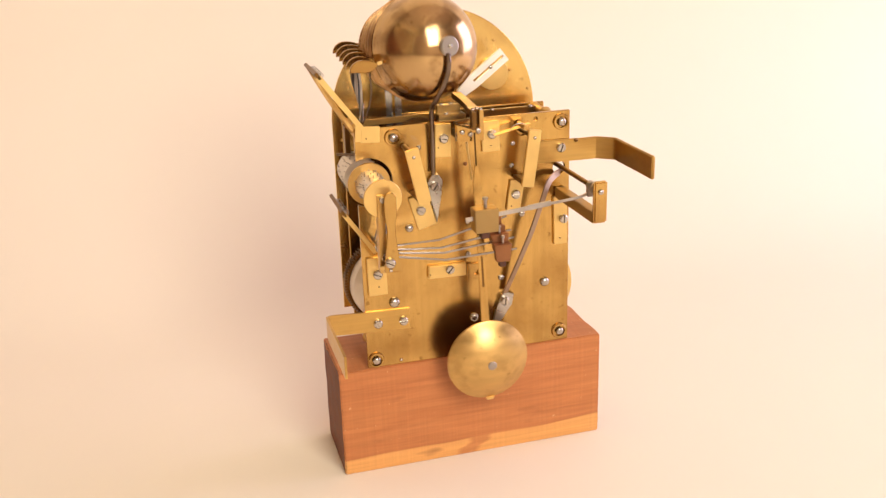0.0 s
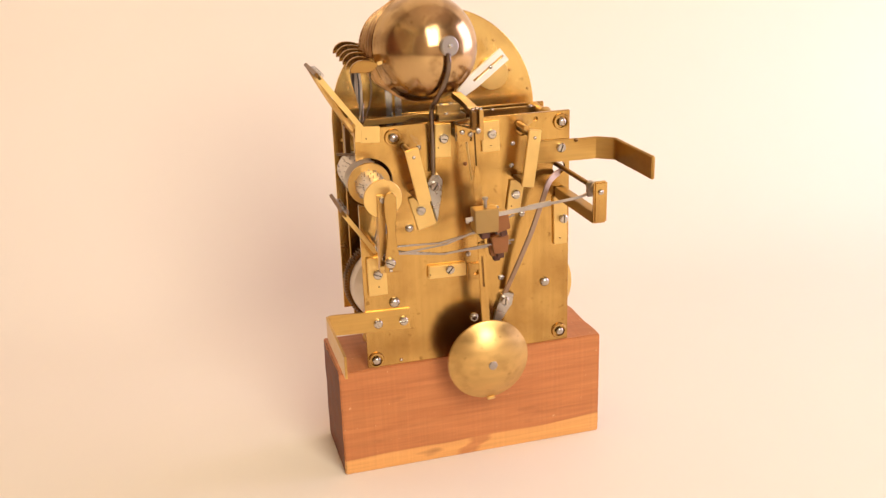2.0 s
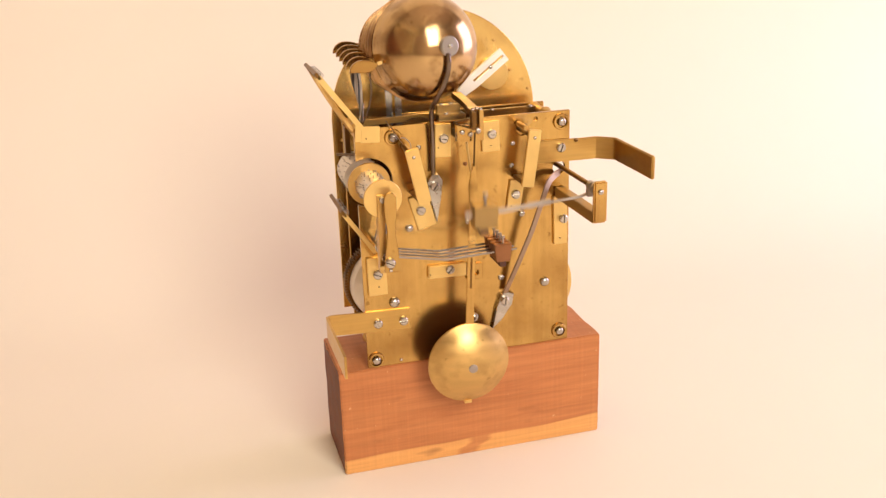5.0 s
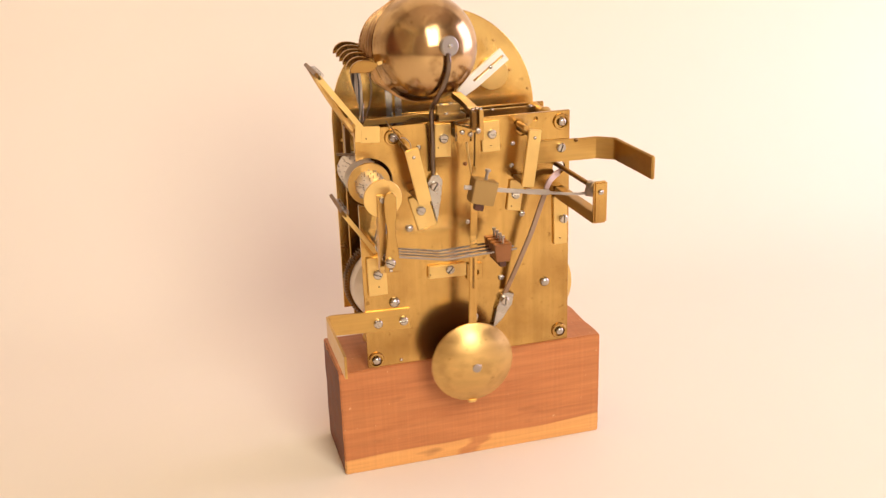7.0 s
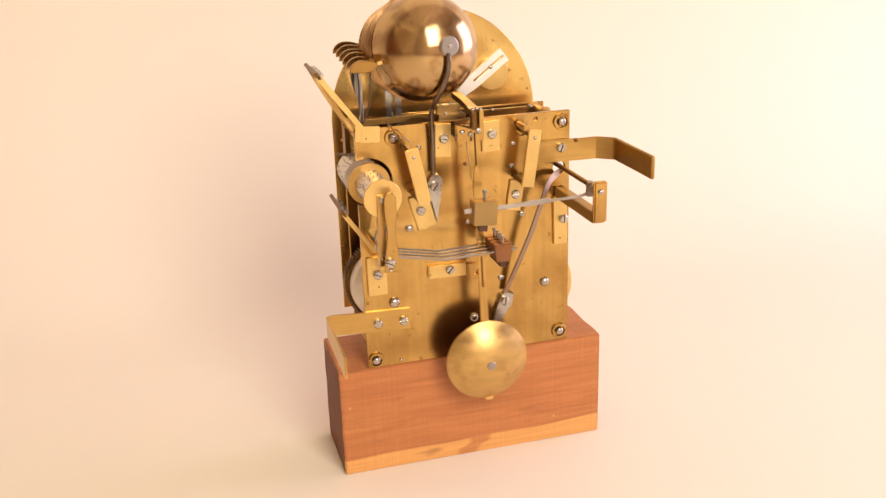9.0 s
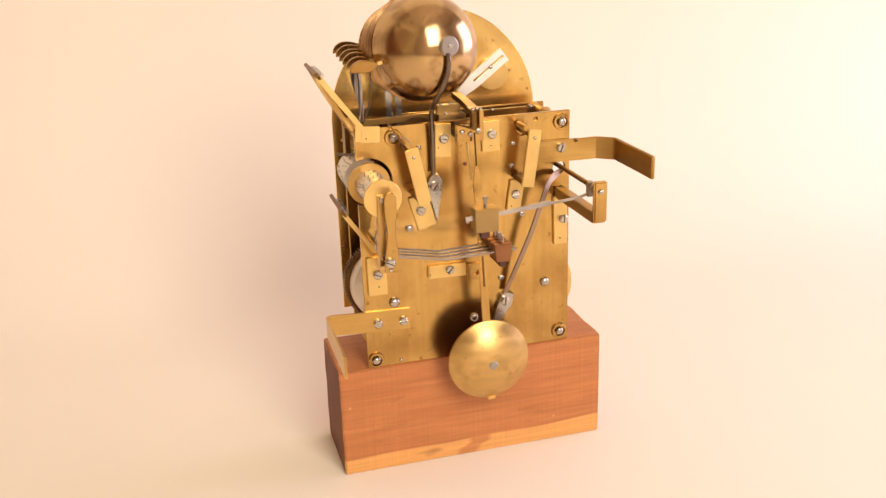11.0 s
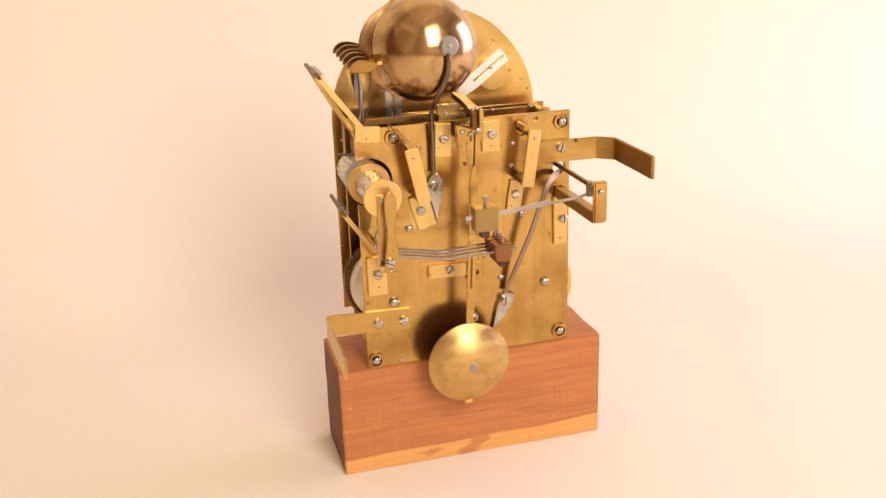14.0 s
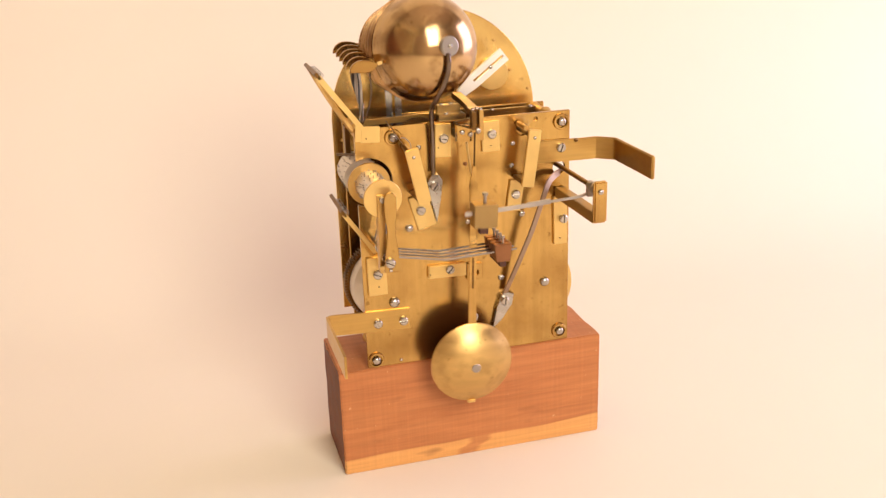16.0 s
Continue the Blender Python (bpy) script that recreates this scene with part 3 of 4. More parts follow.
def lever_hammer(name, pivot, tip, weight_mat, arm_mat, label, screw_r=0.0016, size=0.0125, kink=0.0, twist=False, thick=0.34, taper=0.86):
    """A hammer lever in its own space: pivot at the origin, the arm along x to its sliding weight."""
    v = Vector(tip) - Vector(pivot)
    sgn = 1 if v.x > 0 else -1
    n = abs(v.x)
    s = size
    end = sgn * (n + s * (0.80 if twist else 0.62))
    if twist:
        # a thin forged neck that widens by a step into the flat bar of the weight
        arm = merge(sweep([(sgn * 0.003, 0, -0.0058), (sgn * n * 0.12, 0, -0.0068 + v.z * 0.06), (sgn * n * 0.30, 0, -0.0048 + v.z * 0.30), (sgn * n * 0.46, 0, -0.0034 + v.z * 0.46)], 0.0019, 0.0016, (0, -1, 0.15), curve=6),
                    sweep([(sgn * n * 0.40, 0, -0.0037 + v.z * 0.40), (sgn * n * 0.7, 0, -0.0017 + v.z * 0.7), (sgn * n * 0.9, 0, v.z * 0.9), (end, 0, v.z)], 0.0031, 0.0014, (0, -1, 0.15), curve=6))
    else:
        arm = sweep([(sgn * 0.002, 0, 0), (sgn * n * 0.50, 0, kink), (sgn * n * 0.53, 0, kink), (end + sgn * 0.003, 0, v.z + 0.0008)], 0.0014, 0.0014, (0, -1, 0.15), curve=1)
    if twist:
        arm = merge(arm, strip((sgn * n * 0.385, 0.0008, v.z * 0.385 - 0.0038), (sgn * n * 0.60, 0.0008, v.z * 0.60 - 0.0024), 0.0040, 0.0014), box(-0.0035, 0.0035, -0.002, 0.002, -0.0080, 0.0, 0.0005))
    arm = merge(arm, disc((0, 0.0025, 0), 0.0036, 0.0050))
    ob = part(name, arm, arm_mat, clock, label)
    ob.matrix_basis = Matrix.Translation(pivot)
    c = (sgn * n, v.z)
    w = box(c[0] - s * 0.50, c[0] + s * 0.50, -s * thick, s * thick, c[1] - s * 0.54, c[1] + s * 0.44, 0.0005)
    for q in w.verts:
        if q.co.z < c[1]:
            q.co.x = c[0] + (q.co.x - c[0]) * taper
    local(part("weight", w, weight_mat, None), ob)
    local(part("set_screw", merge(rod((c[0] + 0.0005, 0, c[1] + s * 0.42), (c[0] + 0.0005, 0, c[1] + s * 0.76), screw_r * 0.55, 10),
                                  disc((c[0] + 0.0005, 0, c[1] + s * 0.76), screw_r, 0.0020, (0, 0, 1), 0.0003, 16)), STEEL_GREY, None), ob)
    local(part("leather_pad", box(c[0] - s * 0.20, c[0] + s * 0.16, -s * 0.17, s * 0.17, c[1] - s * 0.84, c[1] - s * 0.50, 0.0004), LEATHER, None), ob)
    return ob


LEATHER = material("dark_leather", (0.075, 0.022, 0.012), 0.6, 0.0, 0.2, 200)
hour_hammer = lever_hammer("hour_hammer", HOUR, (0.1049, -0.0581, 0.2277), WEIGHT_BRASS, STEEL_GREY, "steel hour hammer lever with a brass sliding weight", 0.0021, 0.0178, 0.001, True, 0.34, 0.97)
QUARTER_PIVOT = [Vector((0.0341, -0.0441, 0.2022)) + Vector((0, 0.0068 * i, 0)) for i in range(4)]
quarter_hammers = [lever_hammer("quarter_hammer", p, Vector((0.1229, -0.0441, 0.1951)) + Vector((0, 0.0068 * i, 0)), COPPER, LEVER_STEEL, "steel hammer lever with a brown sliding weight", 0.0015, 0.0138, 0.1942 - 0.2022, False, 0.21, 0.76)
                   for i, p in enumerate(QUARTER_PIVOT)]


def quarter_cock():
    """The long cock over the pin barrel and the hammer arbor."""
    n = 16
    a, b = Vector((0.0371, -0.0501, 0.2481)), Vector((0.0367, -0.0501, 0.1931))
    along = (b - a).normalized()
    side = Vector((-along.z, 0, along.x))
    half, right = [], []
    for k in range(n + 1):
        t = k / n
        w = 0.0044 if t < 0.15 else 0.0036 + 0.0008 * math.cos(math.pi * (t - 0.15) / 0.3) if t < 0.45 else 0.0028 + 0.0034 * (t - 0.45) / 0.55
        p = a + along * t * (b - a).length
        half.append((p.x + side.x * w, p.z + side.z * w))
        right.append((p.x - side.x * w, p.z - side.z * w))
    cap = [(a.x + 0.0044 * (side.x * math.cos(q) - along.x * math.sin(q)), a.z + 0.0044 * (side.z * math.cos(q) - along.z * math.sin(q))) for q in [math.pi * k / 8 for k in range(7, 0, -1)]]
    cock = part("barrel_cock", sheet(cap + half + right[::-1], [], a.y - 0.0028, 0.0028, 0.0003), BRASS_COCK, clock, "waisted brass cock before the pin barrel")
    part("side", strip(SIDE_TOP, SIDE_LOW, 0.0052, 0.0075), BRASS_DULL, cock)
    part("bridge", strip((0.0425, -0.0001, 0.1753), (0.0315, -0.0521, 0.1953), 0.0090, 0.0026, None, (0, 0, 1)), BRASS_DULL, cock)
    screw((0.0349, -0.0529, 0.2004), 0.0036, cock)
    screw((0.0350, -0.0529, 0.1947), 0.0013, cock, True, name="pin_end")
    part("hammer_arbor", rod(QUARTER_PIVOT[0] + Vector((0, -0.006, 0)), QUARTER_PIVOT[0] + Vector((0, 0.060, 0)), 0.0016), STEEL_GREY, cock)


SIDE_TOP, SIDE_LOW = (0.0320, -0.0375, 0.2490), (0.0316, -0.0375, 0.1900)
quarter_cock()


def pin_barrel():
    cx, cz = 0.0328, 0.2462
    drum = part("pin_barrel", lathe([(-0.002, 0), (-0.002, 0.0106), (0.041, 0.0106), (0.041, 0)], (cx, 0.001, cz), (0, -1, 0), 40), TIN, clock, "silvery music drum set with pins")
    part("end_disc", disc((cx + 0.0012, FACE - 0.043, cz - 0.0005), 0.0140, 0.0022), BRASS_PALE, drum)
    part("end_disc", disc((cx, FACE - 0.003, cz), 0.0162, 0.0020), BRASS_DULL, drum)
    part("rear_drum", lathe([(0, 0), (0, 0.0142), (0.030, 0.0142), (0.030, 0)], (cx + 0.0010, 0.058, cz - 0.0030), (0, -1, 0), 40), TIN, drum)
    part("pivot", rod((cx, FACE - 0.044, cz), (cx, FACE - 0.0505, cz), 0.0022), STEEL, drum)
    rng = random.Random(4)
    pins = bmesh.new()
    for rows, r, y0 in ((9, 0.0106, -0.004), (8, 0.0142, 0.029)):
        for j in range(rows):
            y = y0 - 0.0036 * j if y0 < 0 else y0 + 0.0036 * j
            for k in range(11):
                a = k * math.tau / 11 + rng.uniform(-0.2, 0.2) + 0.35 * j
                d = Vector((math.cos(a), 0, math.sin(a)))
                c = Vector((cx + (0.0010 if y > 0 else 0.0), y, cz - (0.0030 if y > 0 else 0.0))) + d * r
                pins = merge(pins, rod(c - d * 0.0005, c + d * 0.0012, 0.00036, 5))
    tagged(part("pins", pins, STEEL_GREY, drum), kind="stuff")


pin_barrel()


def stop_arms():
    """Two angled arms at the plate's edge, each with a row of adjusting screws on its end."""
    for foot, a, b, w, n in ((True, (0.0296, -0.0021, 0.2885), (-0.0000, -0.0021, 0.3289), 0.0040, 4), (False, (0.0345, -0.0021, 0.1919), (0.0120, -0.0021, 0.2250), 0.0034, 4)):
        arm = part("stop_arm", strip(a, b, w, 0.0030), BRASS_PALE, clock, "slanting brass arm with adjusting screws")
        e = Vector(b)
        along = (Vector(a) - e).normalized()
        far = Vector((0, 0.046, 0))
        for k, deep in enumerate((0.016, 0.030, 0.046) if foot else ()):
            far = Vector((0, deep, 0))
            low = Vector(a) + Vector((-0.0045, deep * 0.35, -0.0035 - 0.0010 * k))
            part("rear_arm", sweep([e + far, e + far + (low - e - far) * 0.5 + Vector((-0.0006, 0, -0.0008)), low], 0.0026, 0.0018, (0, -1, 0)), BRASS_DULL, arm)
        if foot:
            part("foot", strip((0.0289, 0.0019, 0.2839), (0.0429, 0.0019, 0.2830), 0.0122, 0.0044), BRASS_PALE, arm)
            part("foot_edge", strip((0.0267, -0.0025, 0.2910), (0.0260, -0.0025, 0.2792), 0.0042, 0.002), BRASS_PALE, arm)
        up = Vector((-along.z, 0, along.x))
        up = up if up.z > 0 else -up
        bar = part("screw_bar", strip(e - up * 0.0012 - along * 0.0005 + Vector((0, -0.003, 0)), e - up * 0.0012 - along * 0.0005 + far, 0.0060, 0.0026, None, tuple(up)), BRASS_DARK, arm)
        for i in range(n):
            c = e + Vector((0, 0.001 + 0.0105 * i, 0)) + up * 0.0014
            screw(c, 0.0017, bar, True, tuple(up), name="adjusting_screw", mat=STEEL_GREY)
            part("spring_tail", sweep([c + up * 0.001, c + up * 0.0024 - along * 0.0003, c + up * 0.0025 + along * 0.0018, c + up * 0.0010 + along * 0.0030], 0.0007, 0.0007, None, 6, 4), STEEL_GREY, bar)


stop_arms()

# ---- bells ----
BELL_C = Vector((0.0815, 0.0109, 0.3423))
BELL_POLE = Vector((0.0899, -0.0291, 0.3477))
BELL_AXIS = (BELL_POLE - BELL_C).normalized()
BELL_DEEP = (BELL_POLE - BELL_C).length


def bell_profile(r, deep, lip=0.0):
    pr = []
    for k in range(0, 13):
        a = radians(90 - k * 90 / 12)
        pr.append((deep * math.sin(a), r * math.cos(a) ** 0.86))
    pr += [(-0.03 * r, r * (1.0 + lip)), (-0.05 * r, r * (1.0 + lip)), (-0.055 * r, r * 0.985), (-0.03 * r, r * 0.965), (0.05 * r, r * 0.955), (deep * 0.7, r * 0.62), (deep * 0.96, 0)]
    return pr


def bell_stack():
    stack = None
    for i in range(6):
        r = 0.0392 - 0.0015 * i
        c = BELL_C - BELL_AXIS * (0.0082 * i)
        bm = lathe(bell_profile(r, BELL_DEEP if i == 0 else r * 0.8, 0.012 if i == 0 else 0.06), c, BELL_AXIS, 72)
        if stack is None:
            stack = part("bell_nest", bm, BELL, clock, "nest of polished bronze bells on one spindle")
        else:
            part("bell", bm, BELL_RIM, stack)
    pole = BELL_POLE
    nut = part("nut", lathe([(-0.001, 0), (-0.001, 0.0072), (0.0016, 0.0072), (0.0024, 0.0062), (0.0024, 0)], pole, BELL_AXIS, 28), STEEL_GREY, stack)
    screw(pole + BELL_AXIS * 0.0022, 0.0017, nut, True, tuple(BELL_AXIS), name="spindle_end")
    part("spindle", rod(pole, BELL_C - BELL_AXIS * 0.052, 0.002), STEEL_GREY, stack)
    stand = part("bell_stand", sweep([(0.0884, -0.0321, 0.3435), (0.0885, -0.0321, 0.3332), (0.0860, -0.0281, 0.3207), (0.0825, -0.0181, 0.3078), (0.0810, -0.0101, 0.2994), (0.0824, -0.0041, 0.2789), (0.0825, -0.0031, 0.2489)], 0.0037, 0.0037, None, 12), IRON, clock, "dark iron bell stand with a steel foot")
    shape = [(0.0783, 0.2419), (0.0817, 0.2478), (0.0870, 0.2476), (0.0900, 0.2424), (0.0887, 0.2304), (0.0848, 0.2098), (0.0801, 0.2291)]
    foot = part("stand_foot", sheet(shape[::-1], [], FACE - 0.004, 0.004, 0.0004), STEEL, stand)
    screw((0.0834, -0.0021, 0.2388), 0.0036, foot)


bell_stack()


def bell_hammers():
    """Leaf-shaped brass hammer heads on blued stems, one behind another."""
    rng = random.Random(7)
    for i in range(6):
        back = 0.0148 * i
        lift = Vector((0.0003 * i, back, 0.0008 * i + rng.uniform(-0.0004, 0.0004)))
        head = bmesh.new()
        n = 16
        a, b = Vector((0.0222, -0.0081, 0.3302)), Vector((0.0440, -0.0081, 0.3360))
        along = (b - a)
        across = Vector((-along.z, 0, along.x)).normalized()
        if across.z < 0:
            across = -across
        top, low = [], []
        for k in range(n + 1):
            t = k / n
            m = a + along * t
            top.append(m + across * 0.0064 * math.sin(math.pi * t ** 0.72) ** 0.85)
            low.append(m - across * 0.0038 * math.sin(math.pi * t ** 1.5))
        loop = top + low[-2:0:-1]
        f = [head.verts.new(p + lift) for p in loop]
        g = [head.verts.new(p + lift + Vector((0, 0.0026, 0))) for p in loop]
        head.faces.new(f)
        head.faces.new(g[::-1])
        for k in range(len(f)):
            j = (k + 1) % len(f)
            head.faces.new((f[k], g[k], g[j], f[j]))
        bmesh.ops.recalc_face_normals(head, faces=head.faces)
        bevelled(head, 0.0004, 1)
        h = part("bell_hammer", head, HAMMER_BRASS, clock, "leaf-shaped brass bell hammer on a blued stem")
        tip = b + lift + Vector((0, 0.002, 0))
        part("tip", strip(tip - along.normalized() * 0.002, tip + along.normalized() * 0.0024, 0.0022, 0.0020), BRASS_PALE, h)
        s = Vector((0.0279, -0.0061, 0.3310)) + lift + Vector((0.0013 * i, 0, 0))
        part("stem", sweep([s + Vector((0.001, 0.001, 0.002)), s + Vector((0.0022, 0.0, -0.010)), s + Vector((0.0018, -0.0005 * i, -0.024)), Vector((0.0318 + 0.0024 * i, 0.0079 + back * 0.75, 0.2920))], 0.0021, 0.0014, None, 8), BLUED if i % 3 == 1 else STEEL_GREY, h)
        screw(Vector((0.0318 + 0.0024 * i, 0.0079 + back * 0.75, 0.2929)), 0.0017, h, True, (0, 0, 1), name="stem_nut")
    extra = part("hammer_spring", sweep([(0.0427, 0.0219, 0.3244), (0.0432, 0.0219, 0.3095), (0.0393, 0.0219, 0.2948), (0.0344, 0.0219, 0.2857)], 0.0014, 0.0014, None, 8), IRON, clock)


bell_hammers()


# ---- works between and above the plates ----
def gear(c, r, thick, teeth, mat, parent, name="wheel", spokes=True):
    n = teeth * 4
    loop = []
    for k in range(n):
        rr = r if k % 4 in (0, 1) else r * 0.94
        a = k * math.tau / n
        loop.append((c[0] + rr * math.cos(a), c[2] + rr * math.sin(a)))
    return part(name, sheet(loop, [], c[1], thick), mat, parent)


def inner_works():
    gear((0.0530, 0.040, 0.1500), 0.0368, 0.008, 90, BRASS_DARK, clock)
    part("great_barrel", lathe([(0, 0), (0, 0.0328), (0.004, 0.0328), (0.009, 0.0310), (0.014, 0.024), (0.014, 0)], (0.0530, 0.039, 0.1500), (0, -1, 0), 56), TIN, clock, "silvery spring barrel")
    part("wheel", disc((0.1705, 0.030, 0.1340), 0.0390, 0.004), BRASS_PALE, clock)
    part("spring_barrel", disc((0.1600, 0.052, 0.1350), 0.0350, 0.018), BRASS_DULL, clock)
    # dark brass on these wheels paints in the gloom between the plates
    gear((0.0820, 0.036, 0.2650), 0.0200, 0.002, 60, BRASS_DARK, clock)
    gear((0.0950, 0.022, 0.2150), 0.0250, 0.002, 64, BRASS, clock)
    gear((0.1400, 0.044, 0.2600), 0.0180, 0.002, 54, BRASS_DARK, clock)
    for a, b, r in (((0.0820, 0.006, 0.265), (0.0820, 0.059, 0.265), 0.0016), ((0.140, 0.006, 0.260), (0.140, 0.059, 0.260), 0.0016), ((0.060, 0.02, 0.2765), (0.10, 0.02, 0.2765), 0.0014)):
        part("arbor", rod(a, b, r), STEEL_GREY, clock)
    # steel vanes of the fly, upright behind the bells
    for x in (0.0590, 0.0665):
        part("fly_vane", box(x, x + 0.0052, 0.045, 0.0458, 0.272, 0.320, 0.0002), VANE, clock)
    # bars across the top of the plates
    part("top_bar", box(0.040, 0.120, 0.0440, 0.0500, 0.2800, 0.2850, 0.0005), BRASS_DULL, clock)
    part("top_bar", box(0.130, 0.1850, 0.0470, 0.0520, 0.2770, 0.2830, 0.0005), BRASS_DARK, clock)
    b = part("top_block", box(0.092, 0.1130, 0.0090, 0.0190, 0.2860, 0.2905, 0.0005), WEIGHT_BRASS, clock)
    part("upper_step", box(0.0935, 0.1120, 0.0190, 0.0260, 0.2860, 0.2960, 0.0005), WEIGHT_BRASS, b)
    for x, y, z in ((0.0985, 0.0130, 0.2905), (0.1050, 0.0220, 0.2960), (0.0970, 0.0220, 0.2960)):
        screw((x, y, z), 0.0017, b, True, (0, 0, 1), name="stud")
    for at in ((0.0700, 0.012, 0.2790), (0.1470, 0.0475, 0.2830), (0.1800, 0.0475, 0.2830)):
        screw(at, 0.0017, clock, True, (0, -0.5, 1), name="stud")
    # left edge: uprights and wires beside the drums
    part("side_bar", box(0.0262, 0.0300, 0.050, 0.0590, 0.255, 0.2790, 0.0004), BRASS_DARK, clock)
    part("detent", rod((0.0170, 0.040, 0.2605), (0.0330, 0.030, 0.2610), 0.0012), IRON, clock)
    part("hammer_tail", merge(*[sweep([(0.0380 - 0.0006 * i, FACE - 0.038 + 0.008 * i, 0.2310), (0.0365, FACE - 0.037 + 0.008 * i, 0.2180), (0.0330, FACE - 0.036 + 0.008 * i, 0.2050)], 0.0016, 0.0016, None, 8, 4) for i in range(4)]), STEEL_GREY, clock)


inner_works()


def slotted_lever():
    """Bright slotted lever before the dial plate."""
    a, b = Vector((0.1223, 0.0519, 0.2978)), Vector((0.1600, 0.0519, 0.3262))
    along = (b - a).normalized()
    side = Vector((-along.z, 0, along.x))
    n = (b - a).length
    w = 0.0060

    def q(t, s):
        p = a + along * t * n + side * s
        return (p.x, p.z)
    lever = part("slotted_lever", sheet([q(-0.02, -w * 0.75), q(0.3, -w), q(1.0, -w), q(1.0, w), q(0.3, w), q(-0.02, w * 0.55)][::1],
                                         [[q(0.30, -0.0010), q(1.02 - 0.06, -0.0010), q(0.96, 0.0010), q(0.30, 0.0010)]], a.y, 0.0022, 0.0002), WHITE_STEEL, clock, "bright steel lever with a long slot")
    screw(Vector((0.1472, 0.0499, 0.3170)), 0.0016, lever, True, name="slot_pin")
    # dark crank from the lever forward to the pendulum's suspension
    path = [(0.1150, 0.0419, 0.2988), (0.1162, 0.0219, 0.2969), (0.1149, -0.0021, 0.2954), (0.1150, -0.0181, 0.2938)]
    crank = part("crank", sweep(path, 0.0068, 0.0045, (0, 0, 1), curve=1), BRASS_DARK, clock, "dark brass crank over the plate's top edge")
    # forked end: two prongs; an added black sheet stands in for the slot's shade
    part("dark_slot_back", strip((0.1120, -0.0181, 0.2975), (0.1120, -0.0181, 0.2835), 0.0090, 0.0016), BRONZE_BLACK, crank)
    part("prong", box(0.1076, 0.1110, -0.0241, -0.0175, 0.2850, 0.2978, 0.0004), BRASS_DARK, crank)
    part("prong", box(0.1134, 0.1166, -0.0241, -0.0175, 0.2838, 0.2988, 0.0004), BRASS_DULL, crank)
    for at in ((0.1092, -0.0205, 0.2992), (0.1130, -0.0185, 0.2994), (0.1152, -0.0205, 0.2988)):
        screw(at, 0.0014, crank, True, (0, -0.3, 1), name="prong_pin")
    screw((0.1118, -0.0241, 0.2845), 0.0019, crank, True, name="prong_screw")
    cock = part("suspension_cock", strip((0.0971, -0.0141, 0.2818), (0.1179, -0.0141, 0.2816), 0.0125, 0.0060), BRASS, clock, "brass cock that carries the pendulum spring")
    part("bearer", box(0.0995, 0.1120, FACE - 0.016, FACE, 0.2755, 0.2815, 0.0005), BRONZE_BLACK, cock)
    for at in ((0.1010, -0.0201, 0.2831), (0.1071, -0.0201, 0.2809), (0.1133, -0.0201, 0.2824)):
        screw(at, 0.0019, cock, True, name="stud")
    # pallet wires and a sharp click that rests on the stud
    part("crutch", rod((0.1070, -0.0101, 0.2740), (0.1092, -0.0151, 0.2448), 0.0009, 8, 0.0006), BRASS_PALE, cock)
    part("blade", strip((0.0950, -0.0191, 0.2903), (0.1092, -0.0236, 0.2851), 0.0017, 0.0010, 0.0008), BRONZE_BLACK, cock)
    part("blade", strip((0.0952, -0.0181, 0.2905), (0.1070, -0.0181, 0.2922), 0.0010, 0.0010, 0.0022), BRONZE_BLACK, cock)
    part("bridle", box(*BRIDLE, 0.0004), BRASS_DARK, crank)


BRIDLE = (0.1080, 0.1164, FACE - 0.0205, FACE - 0.010, 0.2945, 0.2990)
slotted_lever()


def strap_spring():
    """Long flat steel spring from its foot up into the hole at the plate's edge."""
    path = [(0.1394, -0.0021, 0.1434), (0.1461, -0.0081, 0.1642), (0.1573, -0.0141, 0.1961), (0.1664, -0.0151, 0.2222), (0.1722, -0.0121, 0.2336), (0.1793, -0.0061, 0.2377), (0.1905, 0.0059, 0.2376)]
    s = part("strap_spring", sweep(path, 0.0050, 0.0012, (0.55, -1, 0.2), curve=8), SPRING, clock, "long steel spring on a pointed foot")
    shape = [(0.1370, 0.1417), (0.1423, 0.1434), (0.1472, 0.1413), (0.1452, 0.1321), (0.1367, 0.1203), (0.1283, 0.1125), (0.1325, 0.1319)]
    foot = part("spring_foot", sheet(shape[::-1], [], FACE - 0.004, 0.004, 0.0004), STEEL, s)
    screw((0.1389, -0.0021, 0.1366), 0.0036, foot)


strap_spring()

# ---- pendulum ----
PIVOT = Vector((0.1091, FACE - 0.0265, 0.2790))


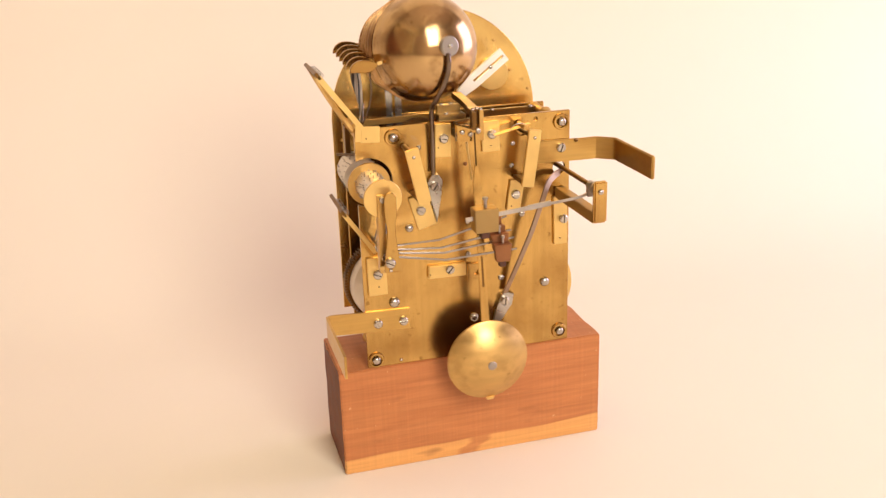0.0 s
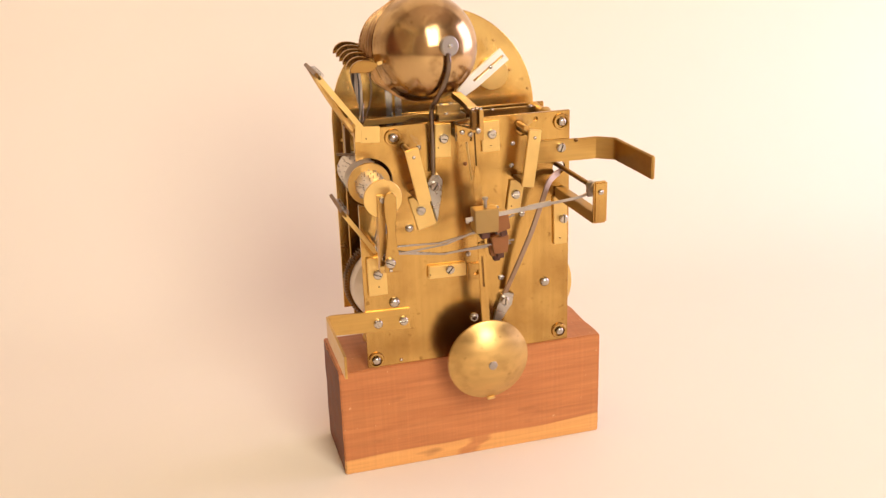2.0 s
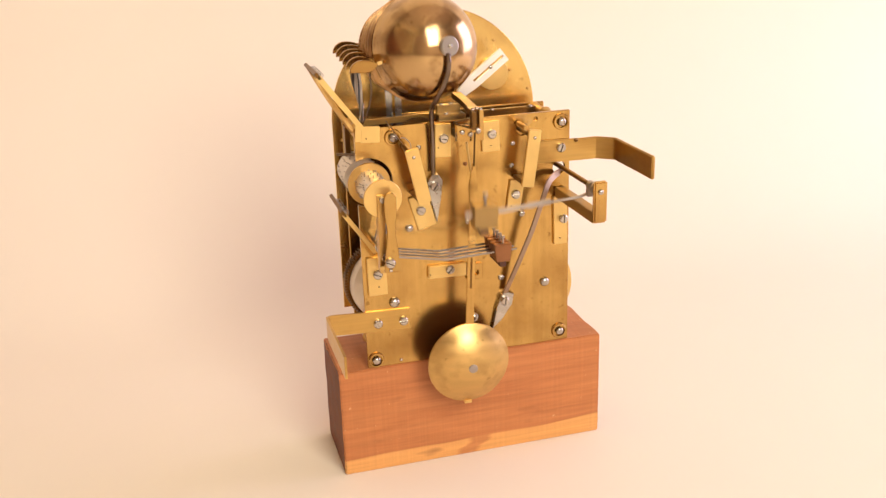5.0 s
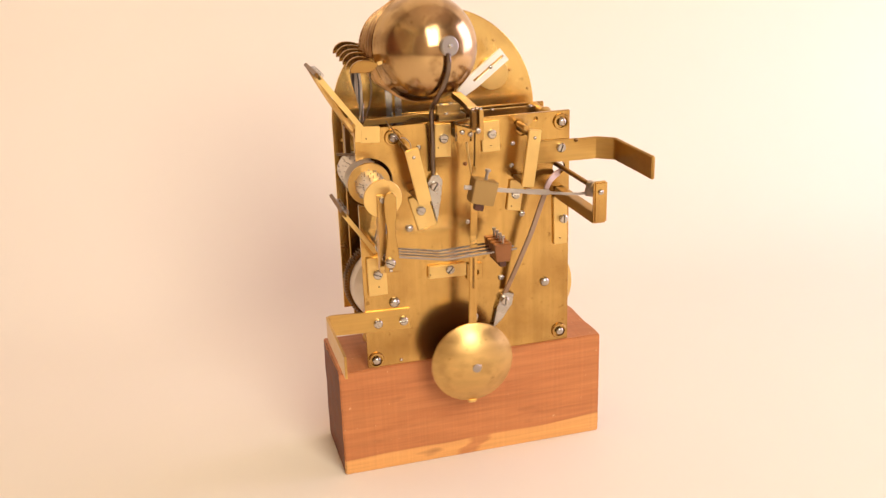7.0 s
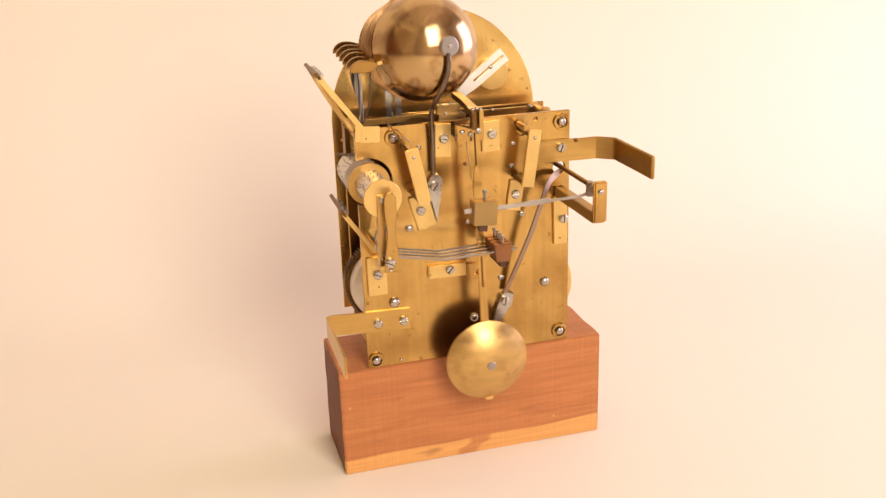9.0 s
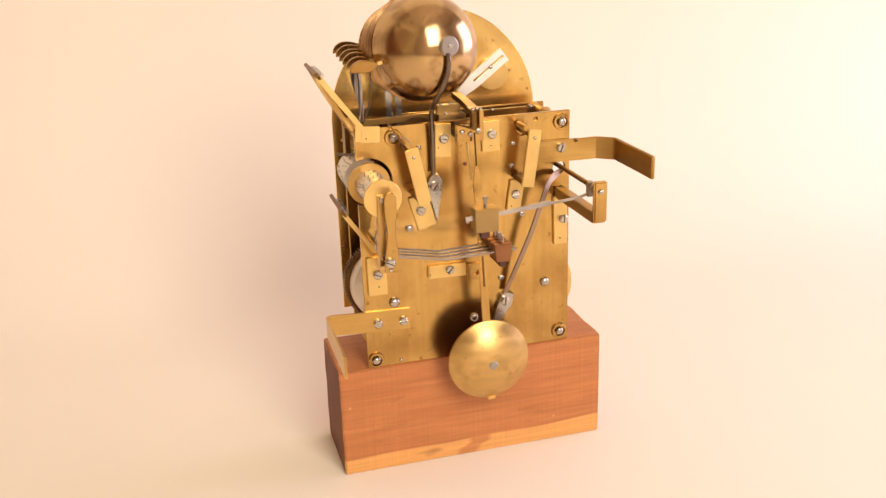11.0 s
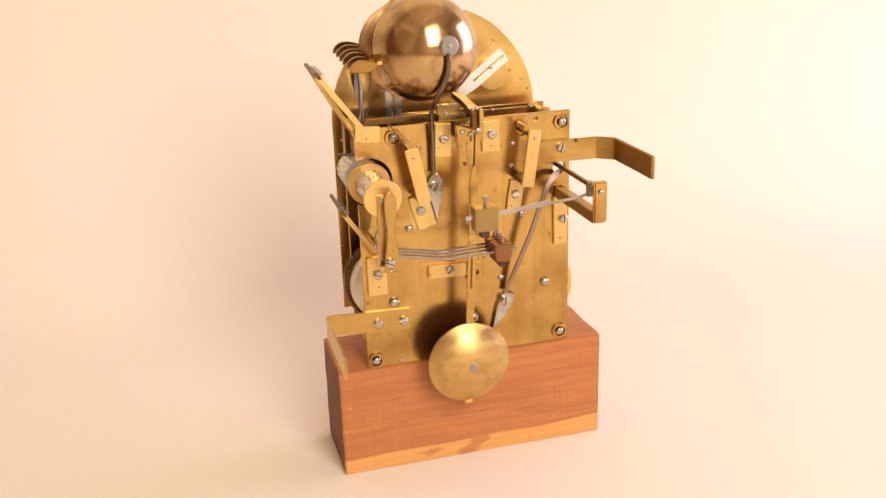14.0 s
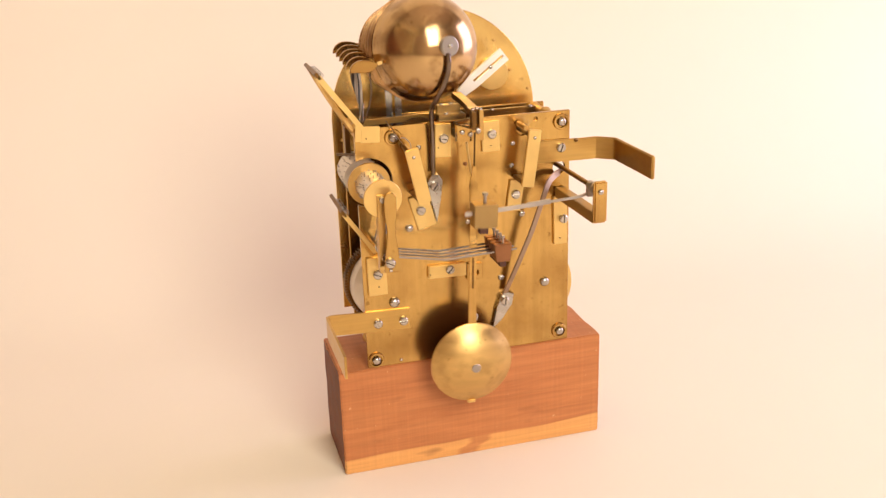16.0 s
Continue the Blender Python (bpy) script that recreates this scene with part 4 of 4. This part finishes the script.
def make_pendulum():
    """Built about its pivot: rod, lenticular bob, pin and rating nut."""
    low = BOB_Z - PIVOT.z
    rod_bm = merge(strip((0, 0.0012, -0.0195), (0, 0.0012, -0.036), 0.0016, 0.0014, 0.0072), strip((0, 0.0012, -0.0355), (0, 0.0012, -0.058), 0.0072, 0.0014, 0.0052),
                   strip((0, 0.0012, -0.0575), (0, 0.0012, low + 0.020), 0.0054, 0.0016, 0.0068))
    ob = part("pendulum", rod_bm, BRASS, None)
    tagged(ob, "brass pendulum with a round bob, swinging before the plate", "pendulum")
    ob.matrix_basis = Matrix.Translation(PIVOT)
    local(part("suspension_spring", box(-0.0006, 0.0006, -0.0003, 0.0003, -0.0215, 0.004, 0), BRONZE_BLACK, None), ob)
    r, h = 0.0334, 0.0122
    R = (r * r + h * h) / (2 * h)
    prof = []
    for k in range(13):
        q = r * k / 12
        prof.append((math.sqrt(R * R - q * q) - (R - h), q))
    bob = part("bob", lathe(prof[:-1] + [(0.0006, r - 0.0001), (-0.0012, r - 0.0001), (-0.0012, 0)], (0, 0, low), (0, -1, 0), 64), BOB_BRASS, None)
    local(part("bob_back", lathe([(0.0013, 0), (0.0013, r - 0.0012), (0.0040, r - 0.006), (0.0060, 0)], (0, 0, low), (0, 1, 0), 48), LEAD, None, "dark lead back of the bob"), ob)
    local(bob, ob)
    local(part("bob_pin", disc((0, -h + 0.0006, low), 0.0036, 0.0012), STEEL_GREY, None), ob)
    local(part("rating_nut", box(-0.003, 0.003, -0.002, 0.002, low - r - 0.0018, low - r + 0.001, 0.0004), BRASS_PALE, None), ob)
    local(part("pin_slot", box(-0.0006, 0.0006, -0.0012, -0.0002, low + 0.063, low + 0.088, 0), BRASS_DARK, None), ob)
    return ob


BOB_Z = 0.0976
pendulum = make_pendulum()


# ---- what moves ----
def swing(ob, base, rows):
    """Turn ob about the y axis through its own origin; rows of (seconds, degrees)."""
    walk(ob, [(t, Matrix.Translation(base) @ pose(0, 0, 0, 0, a, 0)) for t, a in rows])


def motions():
    # pendulum: 0.901 s a swing, 3 degrees to each side
    rows = []
    for k in range(161):
        t = 0.1 * k
        rows.append((t, -(0.135 * 15.06 * math.sin(6.972 * t) + 0.135 * 16.68 * math.cos(6.972 * t))))
    swing(pendulum, PIVOT, rows)
    # flies: the quarter fly spins until its train stops, the hour fly from when its train starts
    step = 1 / FPS
    stop, n = 4.6, int(4.6 * FPS)
    swing(fly_quarter, FLY_QUARTER, [(k * step, 57 + 84 * (n - k)) for k in range(n + 1)] + [(16.0, 57)])
    start = 59
    swing(fly_hour, FLY_HOUR, [(0.0, -13), (start * step, -13)] + [(k * step, -13 + 84 * (k - start)) for k in range(start + 1, 16 * FPS + 1)])
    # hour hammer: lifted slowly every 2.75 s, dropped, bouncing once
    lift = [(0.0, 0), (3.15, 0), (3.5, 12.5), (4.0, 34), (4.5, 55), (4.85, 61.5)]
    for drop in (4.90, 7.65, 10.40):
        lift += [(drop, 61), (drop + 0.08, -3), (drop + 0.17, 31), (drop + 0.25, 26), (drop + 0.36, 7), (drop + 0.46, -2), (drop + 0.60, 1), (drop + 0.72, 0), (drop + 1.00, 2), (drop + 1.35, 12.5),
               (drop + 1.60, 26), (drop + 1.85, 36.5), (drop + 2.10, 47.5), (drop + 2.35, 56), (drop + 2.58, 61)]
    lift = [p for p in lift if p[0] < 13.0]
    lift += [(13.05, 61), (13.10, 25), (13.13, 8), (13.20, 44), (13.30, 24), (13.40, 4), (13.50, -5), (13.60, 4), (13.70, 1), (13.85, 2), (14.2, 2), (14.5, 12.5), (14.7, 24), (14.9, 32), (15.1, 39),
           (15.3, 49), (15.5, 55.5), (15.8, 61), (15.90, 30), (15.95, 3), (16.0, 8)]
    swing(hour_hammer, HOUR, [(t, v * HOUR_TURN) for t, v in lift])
    a = [(0, 0), (0.75, 0), (0.9, 5), (1.0, 12), (1.2, 18), (1.4, 28), (1.6, 37), (1.8, 46), (2.0, 55), (2.2, 56), (2.24, 54), (2.30, 15), (2.34, 6), (2.4, 42), (2.5, 21), (2.6, 4), (2.7, 25), (2.8, 27), (2.9, 24), (3.0, 20),
         (3.1, 9), (3.2, 14), (3.3, 6), (3.4, 9), (3.5, 7), (3.7, 3), (4.0, 0), (16, 0)]
    b = [(0, 14), (0.4, 26), (0.8, 38), (1.0, 45), (1.40, 49), (1.46, 48), (1.52, 4), (1.60, 20), (1.7, 10), (1.8, 12), (2.2, 5), (2.4, 0), (16, 0)]
    c = [(0, 22), (0.4, 32), (0.72, 41), (0.76, 40), (0.82, 2), (0.92, 22), (1.02, 4), (1.15, 9), (1.3, 0), (16, 0)]
    d = [(0, 40), (0.5, 43), (1.0, 49), (1.2, 54), (1.44, 58), (1.48, 57), (1.54, 5), (1.62, 26), (1.75, 20), (1.95, 26), (2.1, 30), (2.22, 30), (2.28, 3), (2.4, 10), (2.5, 0), (16, 0)]
    for ob, base, rows in zip(quarter_hammers, QUARTER_PIVOT, (a, b, c, d)):
        swing(ob, base, [(t, -math.degrees(math.asin(v / 206.0))) for t, v in rows])


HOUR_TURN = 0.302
motions()
